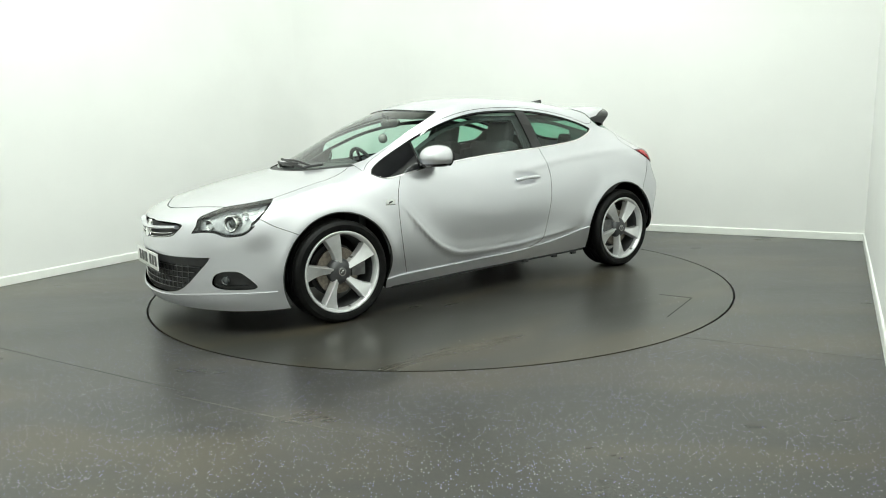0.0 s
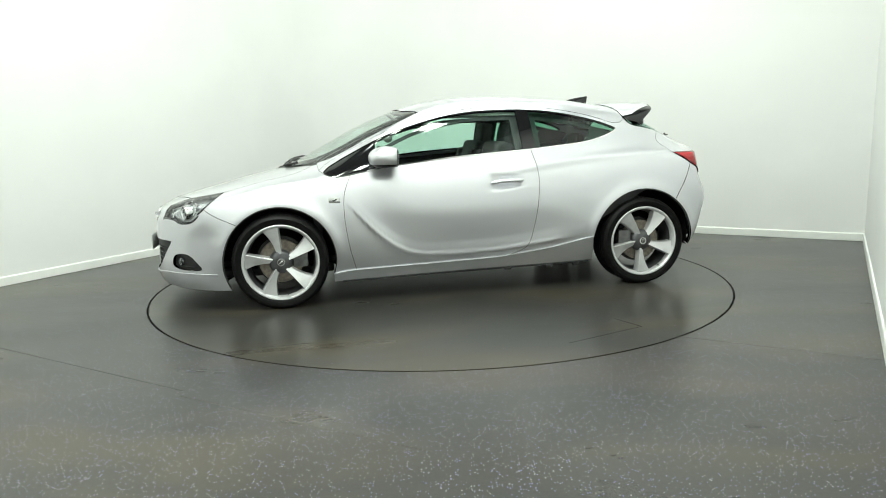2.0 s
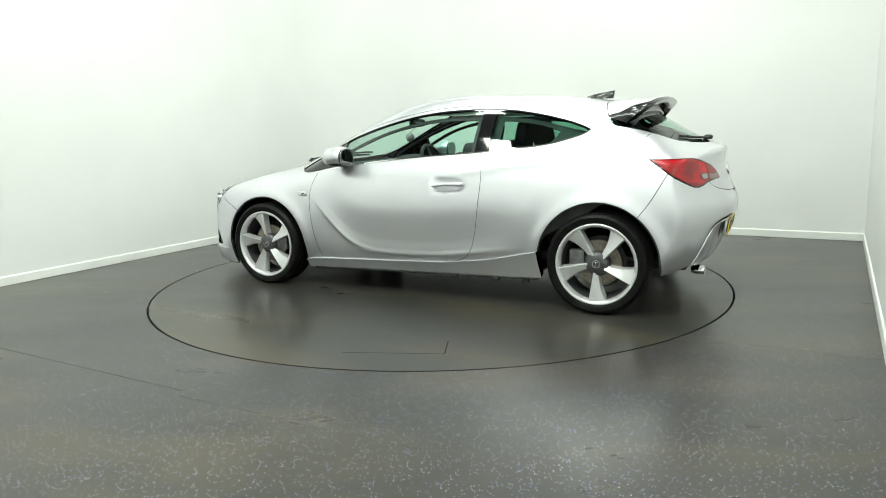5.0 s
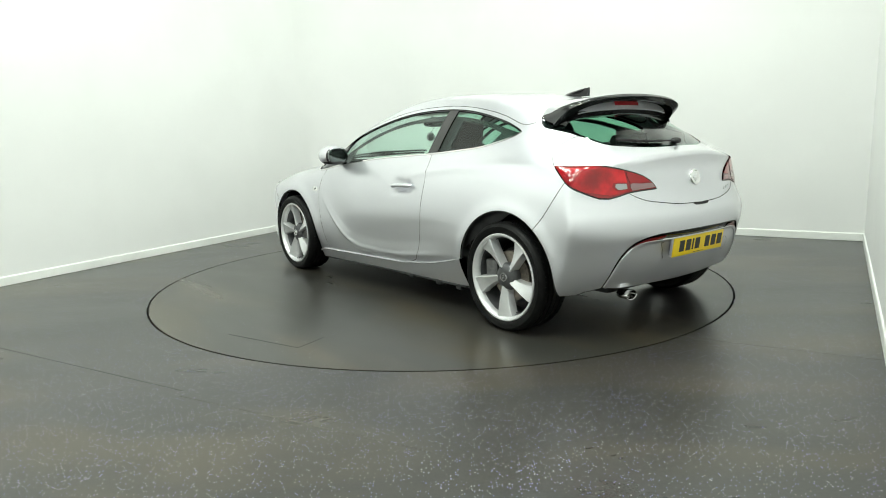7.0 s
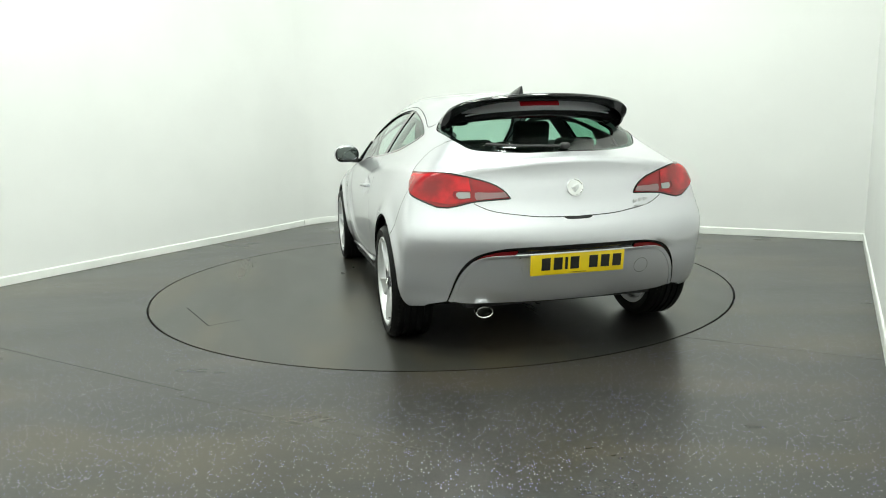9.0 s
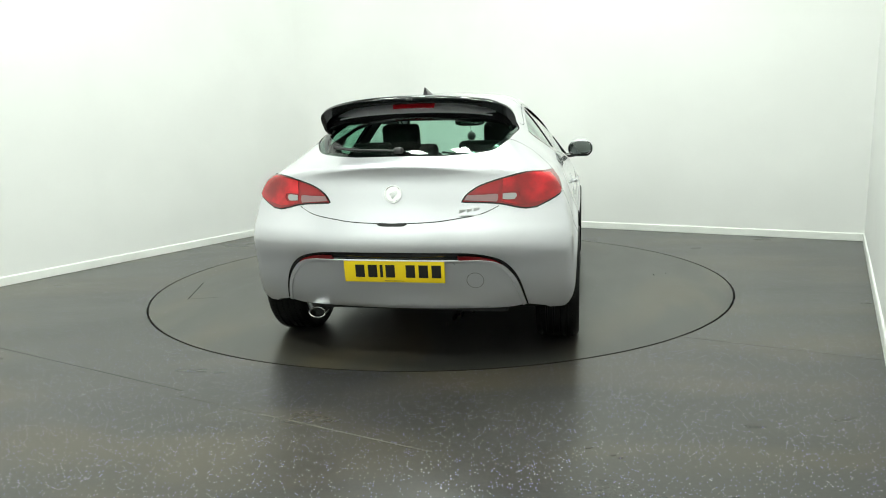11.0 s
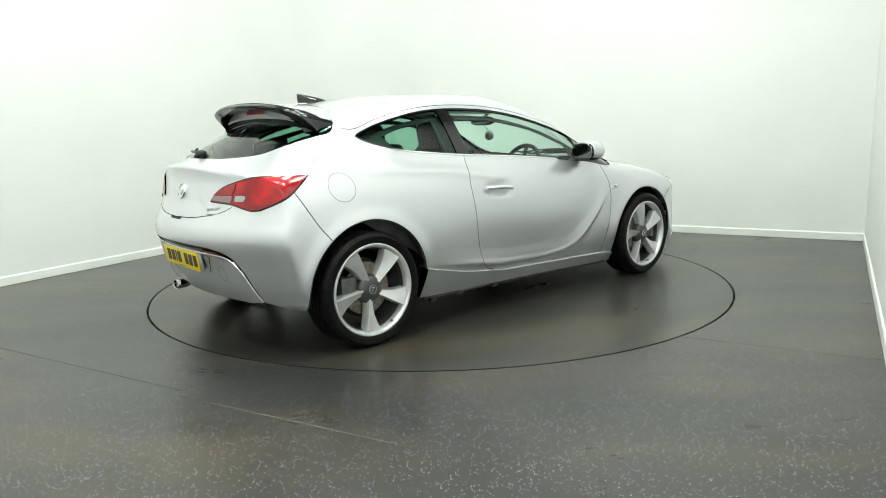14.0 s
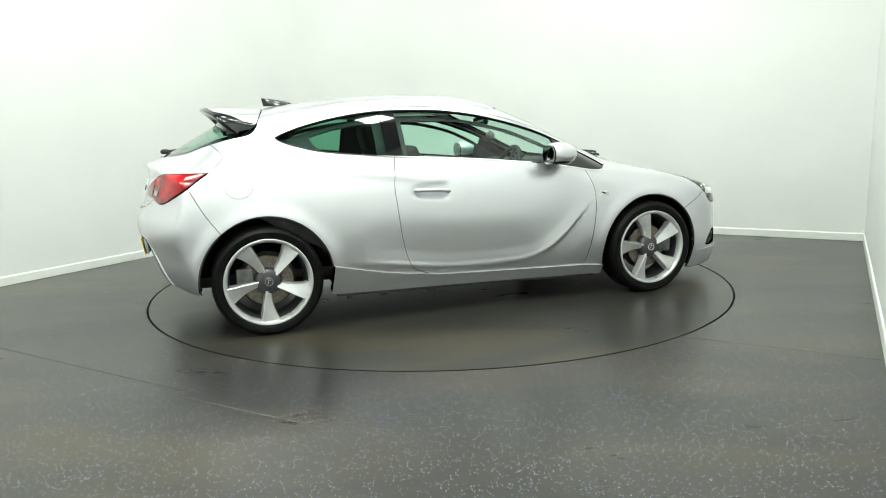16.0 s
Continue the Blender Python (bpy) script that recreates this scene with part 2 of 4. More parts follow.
DISC_R = 2.226
bm = bmesh.new()
n = 192
inner = [bm.verts.new((math.cos(2 * math.pi * i / n) * (DISC_R + .014), math.sin(2 * math.pi * i / n) * (DISC_R + .014), 0)) for i in range(n)]
inner_low = [bm.verts.new((v.co.x, v.co.y, -.05)) for v in inner]
outer = []
inv = ROOM.inverted()
for v in inner:
    d = (inv @ v.co)
    d = Vector((d.x, d.y)).normalized()
    k = min((RIGHT if d.x > 0 else LEFT) / d.x if abs(d.x) > 1e-6 else 99, (BACK if d.y > 0 else NEAR) / d.y if abs(d.y) > 1e-6 else 99)
    outer.append(bm.verts.new(ROOM @ Vector((d.x * k, d.y * k, 0))))
corner_verts = [bm.verts.new(ROOM @ Vector((x, y, 0))) for x, y in PLAN_CORNERS]
for i in range(n):
    j = (i + 1) % n
    bm.faces.new((inner[i], outer[i], outer[j], inner[j]))
    bm.faces.new((inner[j], inner_low[j], inner_low[i], inner[i]))
    for cv in corner_verts:
        a0, a1, ac = (math.atan2(q.co.y, q.co.x) for q in (outer[i], outer[j], cv))
        if (ac - a0) % (2 * math.pi) < (a1 - a0) % (2 * math.pi):
            bm.faces.new((outer[i], cv, outer[j]))
floor = part("floor", bm, VINYL, smooth=False)
tagged(floor, "dark grey speckled safety vinyl floor with brownish marks", "floor", kind="structure")
bm = box((4.7, 4.7, .02), pose(0, 0, -.07))
tagged(part("floor_pit", bm, GAP, smooth=False), "dark pit below the turntable", "floor", kind="structure")


def seam(x0, y0, x1, y1, width=.0022):
    a, b = Vector((x0, y0, 0)), Vector((x1, y1, 0))
    d = (b - a).normalized()
    s = Vector((-d.y, d.x, 0)) * width
    ob = mesh_object("floor_seam", [a + s + Vector((0, 0, .0012)), b + s + Vector((0, 0, .0012)), b - s + Vector((0, 0, .0012)), a - s + Vector((0, 0, .0012)),
                                    a + s * 1.6, b + s * 1.6, b - s * 1.6, a - s * 1.6], [(0, 1, 2, 3), (4, 5, 1, 0), (7, 6, 2, 3)], SEAM)
    ob.parent = floor


SEAM = varied(material("floor_seam_weld", (.042, .041, .038), .5), 5, .3)
seam(-3.25, -1.26, -1.25, -2.41)
SEAM = varied(material("pale_scuffed_seam", (.078, .074, .064), .5), 5, .3)
seam(-1.25, -2.47, -.05, -3.12)
seam(1.35, -1.77, 2.4, -2.36)

# light panels under the ceiling
for lx, ly, watts in LAMP_SPOTS:
    root = new("ceiling_light")
    root.matrix_world = ROOM @ pose(lx, ly, HIGH)
    tagged(root, "slim rectangular white ceiling light panel", "ceiling light", "ceiling light panels")
    fr = box((PANEL_X + .07, PANEL_Y + .07, .05), pose(0, 0, -.026), .006)
    part("frame", fr, SKIRT, root)
    part("diffuser", box((PANEL_X + .01, PANEL_Y + .01, .008), pose(0, 0, -.056), .002), DIFFUSER, root)

# ---- turntable ----
turntable = new("turntable")
tagged(turntable, "round dark vinyl turntable set flush in the floor", "turntable")
HATCH = [(-.36, 1.94), (-.90, 1.75), (-.82, 1.54)]
bm = bmesh.new()
top = [bm.verts.new((math.cos(2 * math.pi * i / 192) * DISC_R, math.sin(2 * math.pi * i / 192) * DISC_R, 0)) for i in range(192)]
low = [bm.verts.new((v.co.x, v.co.y, -.05)) for v in top]
bm.faces.new(top)
for i in range(192):
    j = (i + 1) % 192
    bm.faces.new((top[i], low[i], low[j], top[j]))
part("platform", bm, VINYL_DISC, turntable, smooth=False)


def slit(a, b, width=.004):
    a, b = Vector((*a, .0012)), Vector((*b, .0012))
    d = (b - a).normalized()
    s = Vector((-d.y, d.x, 0)) * width
    mesh_object("hatch_slit", [a + s, b + s * .8, b - s * .8, a - s, a + s * 1.5 - Vector((0, 0, .001)), b + s * 1.5 - Vector((0, 0, .001))], [(0, 1, 2, 3), (4, 5, 1, 0)], GAP, turntable)


slit(HATCH[0], HATCH[1], .0035)
slit(HATCH[1], HATCH[2], .003)


# ---- the shape of the car's body ----
def curve_table(pts, smooth=0.04):
    """A smooth curve through (place, value) pairs: returns a function."""
    xs = np.array([p[0] for p in pts]); ys = np.array([p[1] for p in pts])
    o = np.argsort(xs); xs, ys = xs[o], ys[o]
    h = np.diff(xs); d = np.diff(ys) / h
    m = np.zeros(len(xs)); m[0], m[-1] = d[0], d[-1]
    for i in range(1, len(xs) - 1):
        if d[i - 1] * d[i] > 0:
            w1, w2 = 2 * h[i] + h[i - 1], h[i] + 2 * h[i - 1]
            m[i] = (w1 + w2) / (w1 / d[i - 1] + w2 / d[i])
    g = np.arange(xs[0] - 0.3, xs[-1] + 0.3, 0.004)
    i = np.clip(np.searchsorted(xs, g) - 1, 0, len(h) - 1)
    s = (g - xs[i]) / h[i]; inside = (s >= 0) & (s <= 1)
    v = ys[i] * (1 + 2 * s) * (1 - s) ** 2 + m[i] * h[i] * s * (1 - s) ** 2 + ys[i + 1] * s * s * (3 - 2 * s) + m[i + 1] * h[i] * s * s * (s - 1)
    lin = np.where(s < 0, ys[0] + m[0] * (g - xs[0]), ys[-1] + m[-1] * (g - xs[-1]))
    v = np.where(inside, v, lin)
    n = max(1, int(3 * smooth / 0.004)); k = np.exp(-0.5 * (np.arange(-n, n + 1) * 0.004 / smooth) ** 2); k /= k.sum()
    v = np.convolve(np.pad(v, n, mode="reflect", reflect_type="odd"), k, "valid")
    return lambda q: np.interp(q, g, v)


def step(x, a, b):
    t = np.clip((x - a) / (b - a), 0, 1)
    return t * t * (3 - 2 * t)


def smax(a, b, k):
    return 0.5 * (a + b + np.sqrt((a - b) ** 2 + k * k)) 


# half width in plan, its inset with height, the centre line of the top, the nose and the tail
PLAN = curve_table([(-2.3, .80), (-2.0, .862), (-1.75, .882), (-1.35, .893), (-.8, .884), (0, .874), (.6, .878), (1.35, .893), (1.7, .885), (2.0, .84), (2.3, .75)], .08)
INSET = curve_table([(0, .16), (.14, .095), (.22, .058), (.32, .026), (.42, .010), (.52, .002), (.62, .0), (.7, .005), (.8, .022), (.9, .054), (.97, .090), (1.05, .138), (1.12, .182), (1.2, .236), (1.3, .310), (1.4, .394), (1.5, .486), (1.7, .70)], .03)
TOP = curve_table([(2.5, .52), (2.3, .66), (2.2, .715), (2.1, .752), (2.0, .78), (1.735, .848), (1.50, .912), (1.36, .946), (1.27, .974), (1.18, 1.014), (.967, 1.128), (.717, 1.258), (.473, 1.352), (.234, 1.420), (0, 1.455), (-.233, 1.465), (-.462, 1.459), (-.914, 1.429), (-1.137, 1.400), (-1.358, 1.362), (-1.48, 1.325), (-1.6, 1.262), (-1.93, 1.078), (-2.02, 1.048), (-2.2, 1.02)], .03)
NOSE = curve_table([(0, 2.15), (.14, 2.225), (.22, 2.262), (.3, 2.262), (.45, 2.256), (.58, 2.252), (.66, 2.245), (.74, 2.215), (.82, 2.12), (.95, 1.9)], .025)
TAIL = curve_table([(0, -1.75), (.2, -1.90), (.3, -2.015), (.4, -2.062), (.53, -2.094), (.60, -2.112), (.65, -2.118), (.69, -2.112), (.745, -2.086), (.82, -2.054), (.9, -2.033), (.96, -2.020), (1.0, -2.024), (1.04, -2.040), (1.1, -2.045)], .015)
GREEN = curve_table([(-2.2, .24), (-1.7, .14), (-1.25, .055), (-.7, .004), (-.2, 0), (.4, .0), (.9, .02), (1.3, .03)], .06)
BLADE = curve_table([(1.1, .90), (.88, .72), (.793, .621), (.66, .48), (.552, .39), (.44, .335), (.344, .312), (.1, .302), (-.2, .31), (-.45, .34), (-.9, .40)], .03)
SHOULDER = curve_table([(-2.0, 1.0), (-1.6, 1.0), (-1.2, .985), (-.8, .96), (-.5, .925), (-.25, .885), (.1, .86)], .05)
WHEELS = ((1.35, .325), (-1.347, .325))


def solid(u, v, z):
    """Less than nothing inside the car's body, more outside, about in metres."""
    v = np.abs(v)
    tuck = 1 - .75 * (step(u, 1.25, 1.75) + step(-u, 1.35, 1.8)) * (1 - step(z, .55, .66))    # the bumpers stand more upright than the doors
    w = PLAN(u) - INSET(z) * tuck - GREEN(u) * step(z, .93, 1.2)
    for cu, cz in WHEELS:                                  # flared arches
        r = np.hypot(u - cu, z - cz)
        w = w + .017 * np.exp(-((r - .40) / .055) ** 2) * step(z, .2, .4)
    below = BLADE(u) - z                                    # the blade in the door
    along = step(u, -.95, -.45) * (1 - step(u, .60, .92))
    hollow = step(below, -.36, -.13) * (1 - step(below, -.115, .0))
    crest = step(below, -.04, -.002) * (1 - step(below, -.002, .05))
    w = w + (.005 * crest - .010 * hollow - .011 * step(below, .0, .025) * (1 - step(below, .03, .28))) * along
    w = w + .010 * np.exp(-((z - SHOULDER(u)) / .03) ** 2) * step(-u, .1, .5) * (1 - step(-u, 1.5, 1.75))
    w = w - .017 * np.exp(-(((u + .285) / .115) ** 4 + ((z - .815) / (.046 + .10 * (u + .285))) ** 4))    # bowl behind the handle
    side = (v - w) * .96
    b = -.28 + .66 * step(u, -.9, .5) - .28 * step(u, .75, 1.55)
    c = .13 - .10 * step(u, .9, 1.5)
    ue = u + b * v * v
    zt = TOP(ue) - c * v * v
    sl = (TOP(ue + .01) - TOP(ue - .01)) / .02
    top = (z - zt) / np.sqrt(1 + sl * sl)
    front = (u - NOSE(z) + .30 * v ** 2 + .42 * v ** 4) * .85
    recess = .036 * step(-z, -.60, -.54) * (1 - step(v, .30, .62))       # hollow for the number plate
    back = (TAIL(z) + recess + .26 * v ** 2 + .12 * v ** 4 - u) * .85
    f = smax(side, top, .05 + .05 * step(u, .9, 1.35))
    f = smax(f, front, .05)
    return smax(f, back, .020)


def solve(o, d, reach, steps=150):
    """First meeting of rays with the body, from outside."""
    o, d = np.atleast_2d(o).astype(float), np.atleast_2d(d).astype(float)
    k = np.linspace(0, reach, steps)
    p = o[:, None] + d[:, None] * k[None, :, None]
    f = solid(p[..., 0], p[..., 1], p[..., 2])
    hit = f < 0
    i = np.where(hit.any(1), hit.argmax(1), steps - 1)
    lo, hi = k[np.maximum(i - 1, 0)], k[i]
    for _ in range(22):
        m = (lo + hi) / 2
        q = o + d * m[:, None]
        inn = solid(q[:, 0], q[:, 1], q[:, 2]) < 0
        hi, lo = np.where(inn, m, hi), np.where(inn, lo, m)
    return o + d * hi[:, None]


def normal_at(p):
    e = .004
    n = np.stack([solid(p[:, 0] + e, p[:, 1], p[:, 2]) - solid(p[:, 0] - e, p[:, 1], p[:, 2]),
                  solid(p[:, 0], p[:, 1] + e, p[:, 2]) - solid(p[:, 0], p[:, 1] - e, p[:, 2]),
                  solid(p[:, 0], p[:, 1], p[:, 2] + e) - solid(p[:, 0], p[:, 1], p[:, 2] - e)], 1)
    return n / np.linalg.norm(n, axis=1, keepdims=True)


# ---- laying panels on the body ----
def chart_rays(chart, q):
    a, b = q[:, 0], q[:, 1]
    z0 = np.zeros_like(a)
    if chart == "S":
        return np.stack([a, z0 + 1.2, b], 1), np.stack([z0, z0 - 1, z0], 1), 1.19
    if chart == "T":
        return np.stack([a, b, z0 + 1.7], 1), np.stack([z0, z0, z0 - 1], 1), 1.5
    if chart == "E":
        return np.stack([z0 + 2.6, a, b], 1), np.stack([z0 - 1, z0, z0], 1), 1.9
    if chart == "B":
        return np.stack([z0 - 2.5, a, b], 1), np.stack([z0 + 1, z0, z0], 1), 1.9
    if chart == "F":
        c, s = np.cos(a / .9), np.sin(a / .9)
        return np.stack([1.2 + 1.5 * c, 1.5 * s, b], 1), np.stack([-c, -s, z0], 1), 1.49
    if chart == "R":
        c, s = np.cos(a / .9), np.sin(a / .9)
        return np.stack([-1.1 - 1.5 * c, 1.5 * s, b], 1), np.stack([c, -s, z0], 1), 1.49
    if chart == "C":
        c, s = np.cos(b / .6), np.sin(b / .6)
        return np.stack([a, .2 + 1.3 * c, .6 + 1.3 * s], 1), np.stack([z0, -c, -s], 1), 1.29
    c, s = np.cos(b / .45), np.sin(b / .45)               # "V": round a cross axis in the tail
    return np.stack([-1.5 - 1.3 * c, a, .75 + 1.3 * s], 1), np.stack([c, z0, -s], 1), 1.29


def from_chart(chart, q):
    return solve(*chart_rays(chart, np.asarray(q, float)))


def to_chart(chart, p):
    x, y, z = p[:, 0], p[:, 1], p[:, 2]
    return np.stack({"S": lambda: (x, z), "T": lambda: (x, y), "E": lambda: (y, z), "B": lambda: (y, z),
                     "F": lambda: (np.arctan2(y, x - 1.2) * .9, z), "R": lambda: (np.arctan2(y, -1.1 - x) * .9, z),
                     "C": lambda: (x, np.arctan2(z - .6, y - .2) * .6), "V": lambda: (y, np.arctan2(z - .75, -1.5 - x) * .45)}[chart](), 1)


def flow(pts, closed=False, gap=.015):
    """A smooth line through points, evenly divided."""
    p = np.asarray(pts, float)
    if len(p) == 2:
        n = max(1, int(np.linalg.norm(p[1] - p[0]) / gap))
        return p[0] + (p[1] - p[0]) * np.linspace(0, 1, n + 1)[:, None]
    out = []
    m = len(p)
    for i in range(m if closed else m - 1):
        g = lambda k: p[k % m] if closed else p[min(max(k, 0), m - 1)]
        a, b, c, d = g(i - 1), g(i), g(i + 1), g(i + 2)
        n = max(2, int(np.linalg.norm(c - b) / gap))
        t = np.linspace(0, 1, n + 1)[:-1, None]
        out.append(.5 * (2 * b + (c - a) * t + (2 * a - 5 * b + 4 * c - d) * t ** 2 + (3 * b - a - 3 * c + d) * t ** 3))
    if not closed:
        out.append(p[-1:])
    return np.concatenate(out)


def arch(i, a0, a1, r):
    cu, cz = WHEELS[i]
    a = np.radians(np.linspace(a0, a1, 12))
    return [(cu + r * math.cos(t), cz + r * math.sin(t)) for t in a]


def outline(segments, closed_smooth=False):
    """Segments (chart, points) joined into one closed line on the body."""
    pts = []
    for chart, p in segments:
        pts.append(from_chart(chart, flow(p, closed=closed_smooth)))
    p = np.concatenate(pts)
    keep = [0]
    for i in range(1, len(p)):
        if np.linalg.norm(p[i] - p[keep[-1]]) > .004:
            keep.append(i)
    p = p[keep]
    return p[:-1] if np.linalg.norm(p[0] - p[-1]) < .004 else p


def both_sides(p):
    """Close the left half of an outline, from centre line to centre line, with its mirror image."""
    q = p[::-1] * [1, -1, 1]
    q = q[[abs(r[1]) > .004 for r in q]]
    return np.concatenate([p, q])


def inside(poly, q):
    x, y = q[:, 0][:, None], q[:, 1][:, None]
    x0, y0 = poly[:, 0], poly[:, 1]
    x1, y1 = np.roll(x0, -1), np.roll(y0, -1)
    c = ((y0 > y) != (y1 > y)) & (x < (x1 - x0) * (y - y0) / np.where(y1 == y0, 1e-9, y1 - y0) + x0)
    return c.sum(1) % 2 == 1


def inset2d(poly, d):
    a = np.roll(poly, -1, 0) - np.roll(poly, 1, 0)
    n = np.stack([-a[:, 1], a[:, 0]], 1)
    n /= np.maximum(np.linalg.norm(n, axis=1, keepdims=True), 1e-9)
    area = np.sum(poly[:, 0] * np.roll(poly[:, 1], -1) - np.roll(poly[:, 0], -1) * poly[:, 1])
    return poly + n * d * (1 if area > 0 else -1)


def panel(name, line, chart, mat, parent, offset=0.0, gap=.0019, rim=.012, cell=.03, holes=(), sides=(1,), label="", hole_gap=0.0):
    """A panel of the body inside an outline: laid on the body, with a turned-in edge. sides: 1 left, -1 right."""
    from mathutils.geometry import delaunay_2d_cdt
    loops = [inset2d(to_chart(chart, line), gap)] + [inset2d(to_chart(chart, h), -hole_gap) for h in holes]
    lo, hi = loops[0].min(0), loops[0].max(0)
    gx, gy = np.meshgrid(np.arange(lo[0], hi[0], cell), np.arange(lo[1], hi[1], cell * .866))
    gx = gx + (np.arange(gx.shape[0])[:, None] % 2) * cell / 2
    q = np.stack([gx.ravel(), gy.ravel()], 1)
    q = q[inside(loops[0], q)]
    for h in loops[1:]:
        q = q[~inside(h, q)]
    edge = np.concatenate(loops)
    if len(q):
        near = np.min(np.sum((q[:, None] - edge[None]) ** 2, -1), 1)
        q = q[near > (cell * .45) ** 2]
    allq = np.concatenate([edge, q]) if len(q) else edge
    edges, k = [], 0
    for l in loops:
        edges += [(k + i, k + (i + 1) % len(l)) for i in range(len(l))]
        k += len(l)
    res = delaunay_2d_cdt([Vector(v) for v in allq], edges, [], 0, 1e-6)
    v2 = np.array([tuple(v) for v in res[0]])
    tri = np.array(res[2])
    cen = v2[tri].mean(1)
    ok = inside(loops[0], cen)
    for h in loops[1:]:
        ok &= ~inside(h, cen)
    tri = tri[ok]
    p = from_chart(chart, v2)
    nr = normal_at(p)
    t0 = p[tri[:, 0]], p[tri[:, 1]], p[tri[:, 2]]
    flip = np.sum(np.cross(t0[1] - t0[0], t0[2] - t0[0]) * nr[tri[:, 0]], 1) < 0
    tri[flip] = tri[flip][:, ::-1]
    p = p + nr * offset
    verts, norms, faces = list(p), list(nr), [tuple(t) for t in tri]
    if rim:
        for l in loops:
            e = from_chart(chart, l)
            en = normal_at(e)
            a = len(verts)
            m = len(l)
            verts += list(e + en * offset) + list(e + en * (offset - rim))
            out = np.roll(e, -1, 0) - np.roll(e, 1, 0)
            out = np.cross(out, en)
            out /= np.maximum(np.linalg.norm(out, axis=1, keepdims=True), 1e-9)
            norms += list(out) * 2
            faces += [(a + i, a + (i + 1) % m, a + m + (i + 1) % m, a + m + i) for i in range(m)]
    made = []
    for s in sides:
        vv = np.array(verts) * [1, s, 1]
        nn = np.array(norms) * [1, s, 1]
        ff = faces if s == 1 else [f[::-1] for f in faces]
        made.append(mesh_object(name, vv, ff, mat, parent, label, True, nn))
    return made if len(sides) > 1 else made[0]


def strip(name, line, mat, parent, width, lift, sides=(1,), label="", closed=True, thick=0.0):
    """A band along a line on the body, lifted off it or sunk below it."""
    n = normal_at(line)
    d = (np.roll(line, -1, 0) - np.roll(line, 1, 0)) if closed else np.gradient(line, axis=0)
    s = np.cross(d, n)
    s /= np.maximum(np.linalg.norm(s, axis=1, keepdims=True), 1e-9)
    rows = [line - s * width + n * (lift - thick), line - s * width * .8 + n * lift, line + s * width * .8 + n * lift, line + s * width + n * (lift - thick)] if thick else [line - s * width + n * lift, line + s * width + n * lift]
    m = len(line)
    faces = []
    for r in range(len(rows) - 1):
        for i in range(m if closed else m - 1):
            j = (i + 1) % m
            faces.append((r * m + i, r * m + j, (r + 1) * m + j, (r + 1) * m + i))
    made = [mesh_object(name, np.concatenate(rows) * [1, sd, 1], faces, mat, parent, label, False) for sd in sides]
    return made[0] if len(made) == 1 else made


# ---- the car ----
MIR, RVM, TAX = (.590, .898, 1.022), (.40, 0, 1.262), (.473, 0, 1.145)
car = new("car")
tagged(car, "silver three-door hatchback coupe with black roof spoiler", "car")
LR = (1, -1)

DLO_TOP = [(1.03, .922), (.97, .972), (.75, 1.088), (.557, 1.175), (.343, 1.245), (.13, 1.297), (-.075, 1.327), (-.28, 1.338), (-.48, 1.338), (-.68, 1.323), (-.88, 1.29), (-1.076, 1.242), (-1.2, 1.198), (-1.237, 1.178)]
DLO_LOW = [(-1.237, 1.178), (-1.2, 1.152), (-1.107, 1.120), (-.953, 1.083), (-.72, 1.058), (-.5, 1.039), (-.28, 1.026), (.126, .998), (.544, .954), (.757, .921), (.84, .905)]
DLO_NOSE = [(.84, .905), (.93, .893), (.99, .900), (1.03, .922)]
RAIL = [(1.055, .940), (.97, 1.0), (.75, 1.113), (.557, 1.200), (.343, 1.270), (.13, 1.322), (-.075, 1.352), (-.28, 1.363), (-.48, 1.362), (-.68, 1.347), (-.88, 1.316), (-1.05, 1.276), (-1.22, 1.222), (-1.30, 1.228)]
DOOR_FRONT = [(.828, .236), (.869, .404), (.896, .614), (.89, .779), (.84, .905)]
DOOR_REAR = [(-.503, 1.039), (-.525, .916), (-.532, .797), (-.498, .518), (-.436, .335), (-.314, .276)]
DOOR_LOW = [(-.314, .276), (-.2, .264), (.35, .246), (.828, .236)]
SILL_REAR = [(-.314, .276), (-.60, .312), (-.945, .386)]
HOOD_SIDE = [(1.10, .572), (1.274, .645), (1.5, .70), (1.67, .712)]
HOOD_FRONT = [(1.915, .552), (2.005, .32), (2.075, .13), (2.095, 0)]
LAMP_TOP = [(1.67, .712), (1.798, .645), (1.915, .552)]
LAMP_IN = [(.552, .757), (.525, .722), (.548, .672), (.527, .626)]
LAMP_LOW = [(.527, .626), (.60, .634), (.665, .630), (.715, .608), (.783, .618), (.812, .667)]
LAMP_BACK = [(1.852, .667), (1.795, .716), (1.737, .766), (1.67, .814)]
FENDER_SEAM = [(1.80, .708), (1.71, .645), (1.632, .598)]

# bonnet
half = outline([("T", [(1.355, 0), (1.335, .2), (1.245, .40), (1.10, .572)]), ("T", HOOD_SIDE), ("T", LAMP_TOP), ("T", HOOD_FRONT)])
HOOD = both_sides(half)
panel("bonnet", HOOD, "T", PAINT, car, cell=.035)
strip("bonnet_seal", HOOD, SEAL, car, .006, -.007)
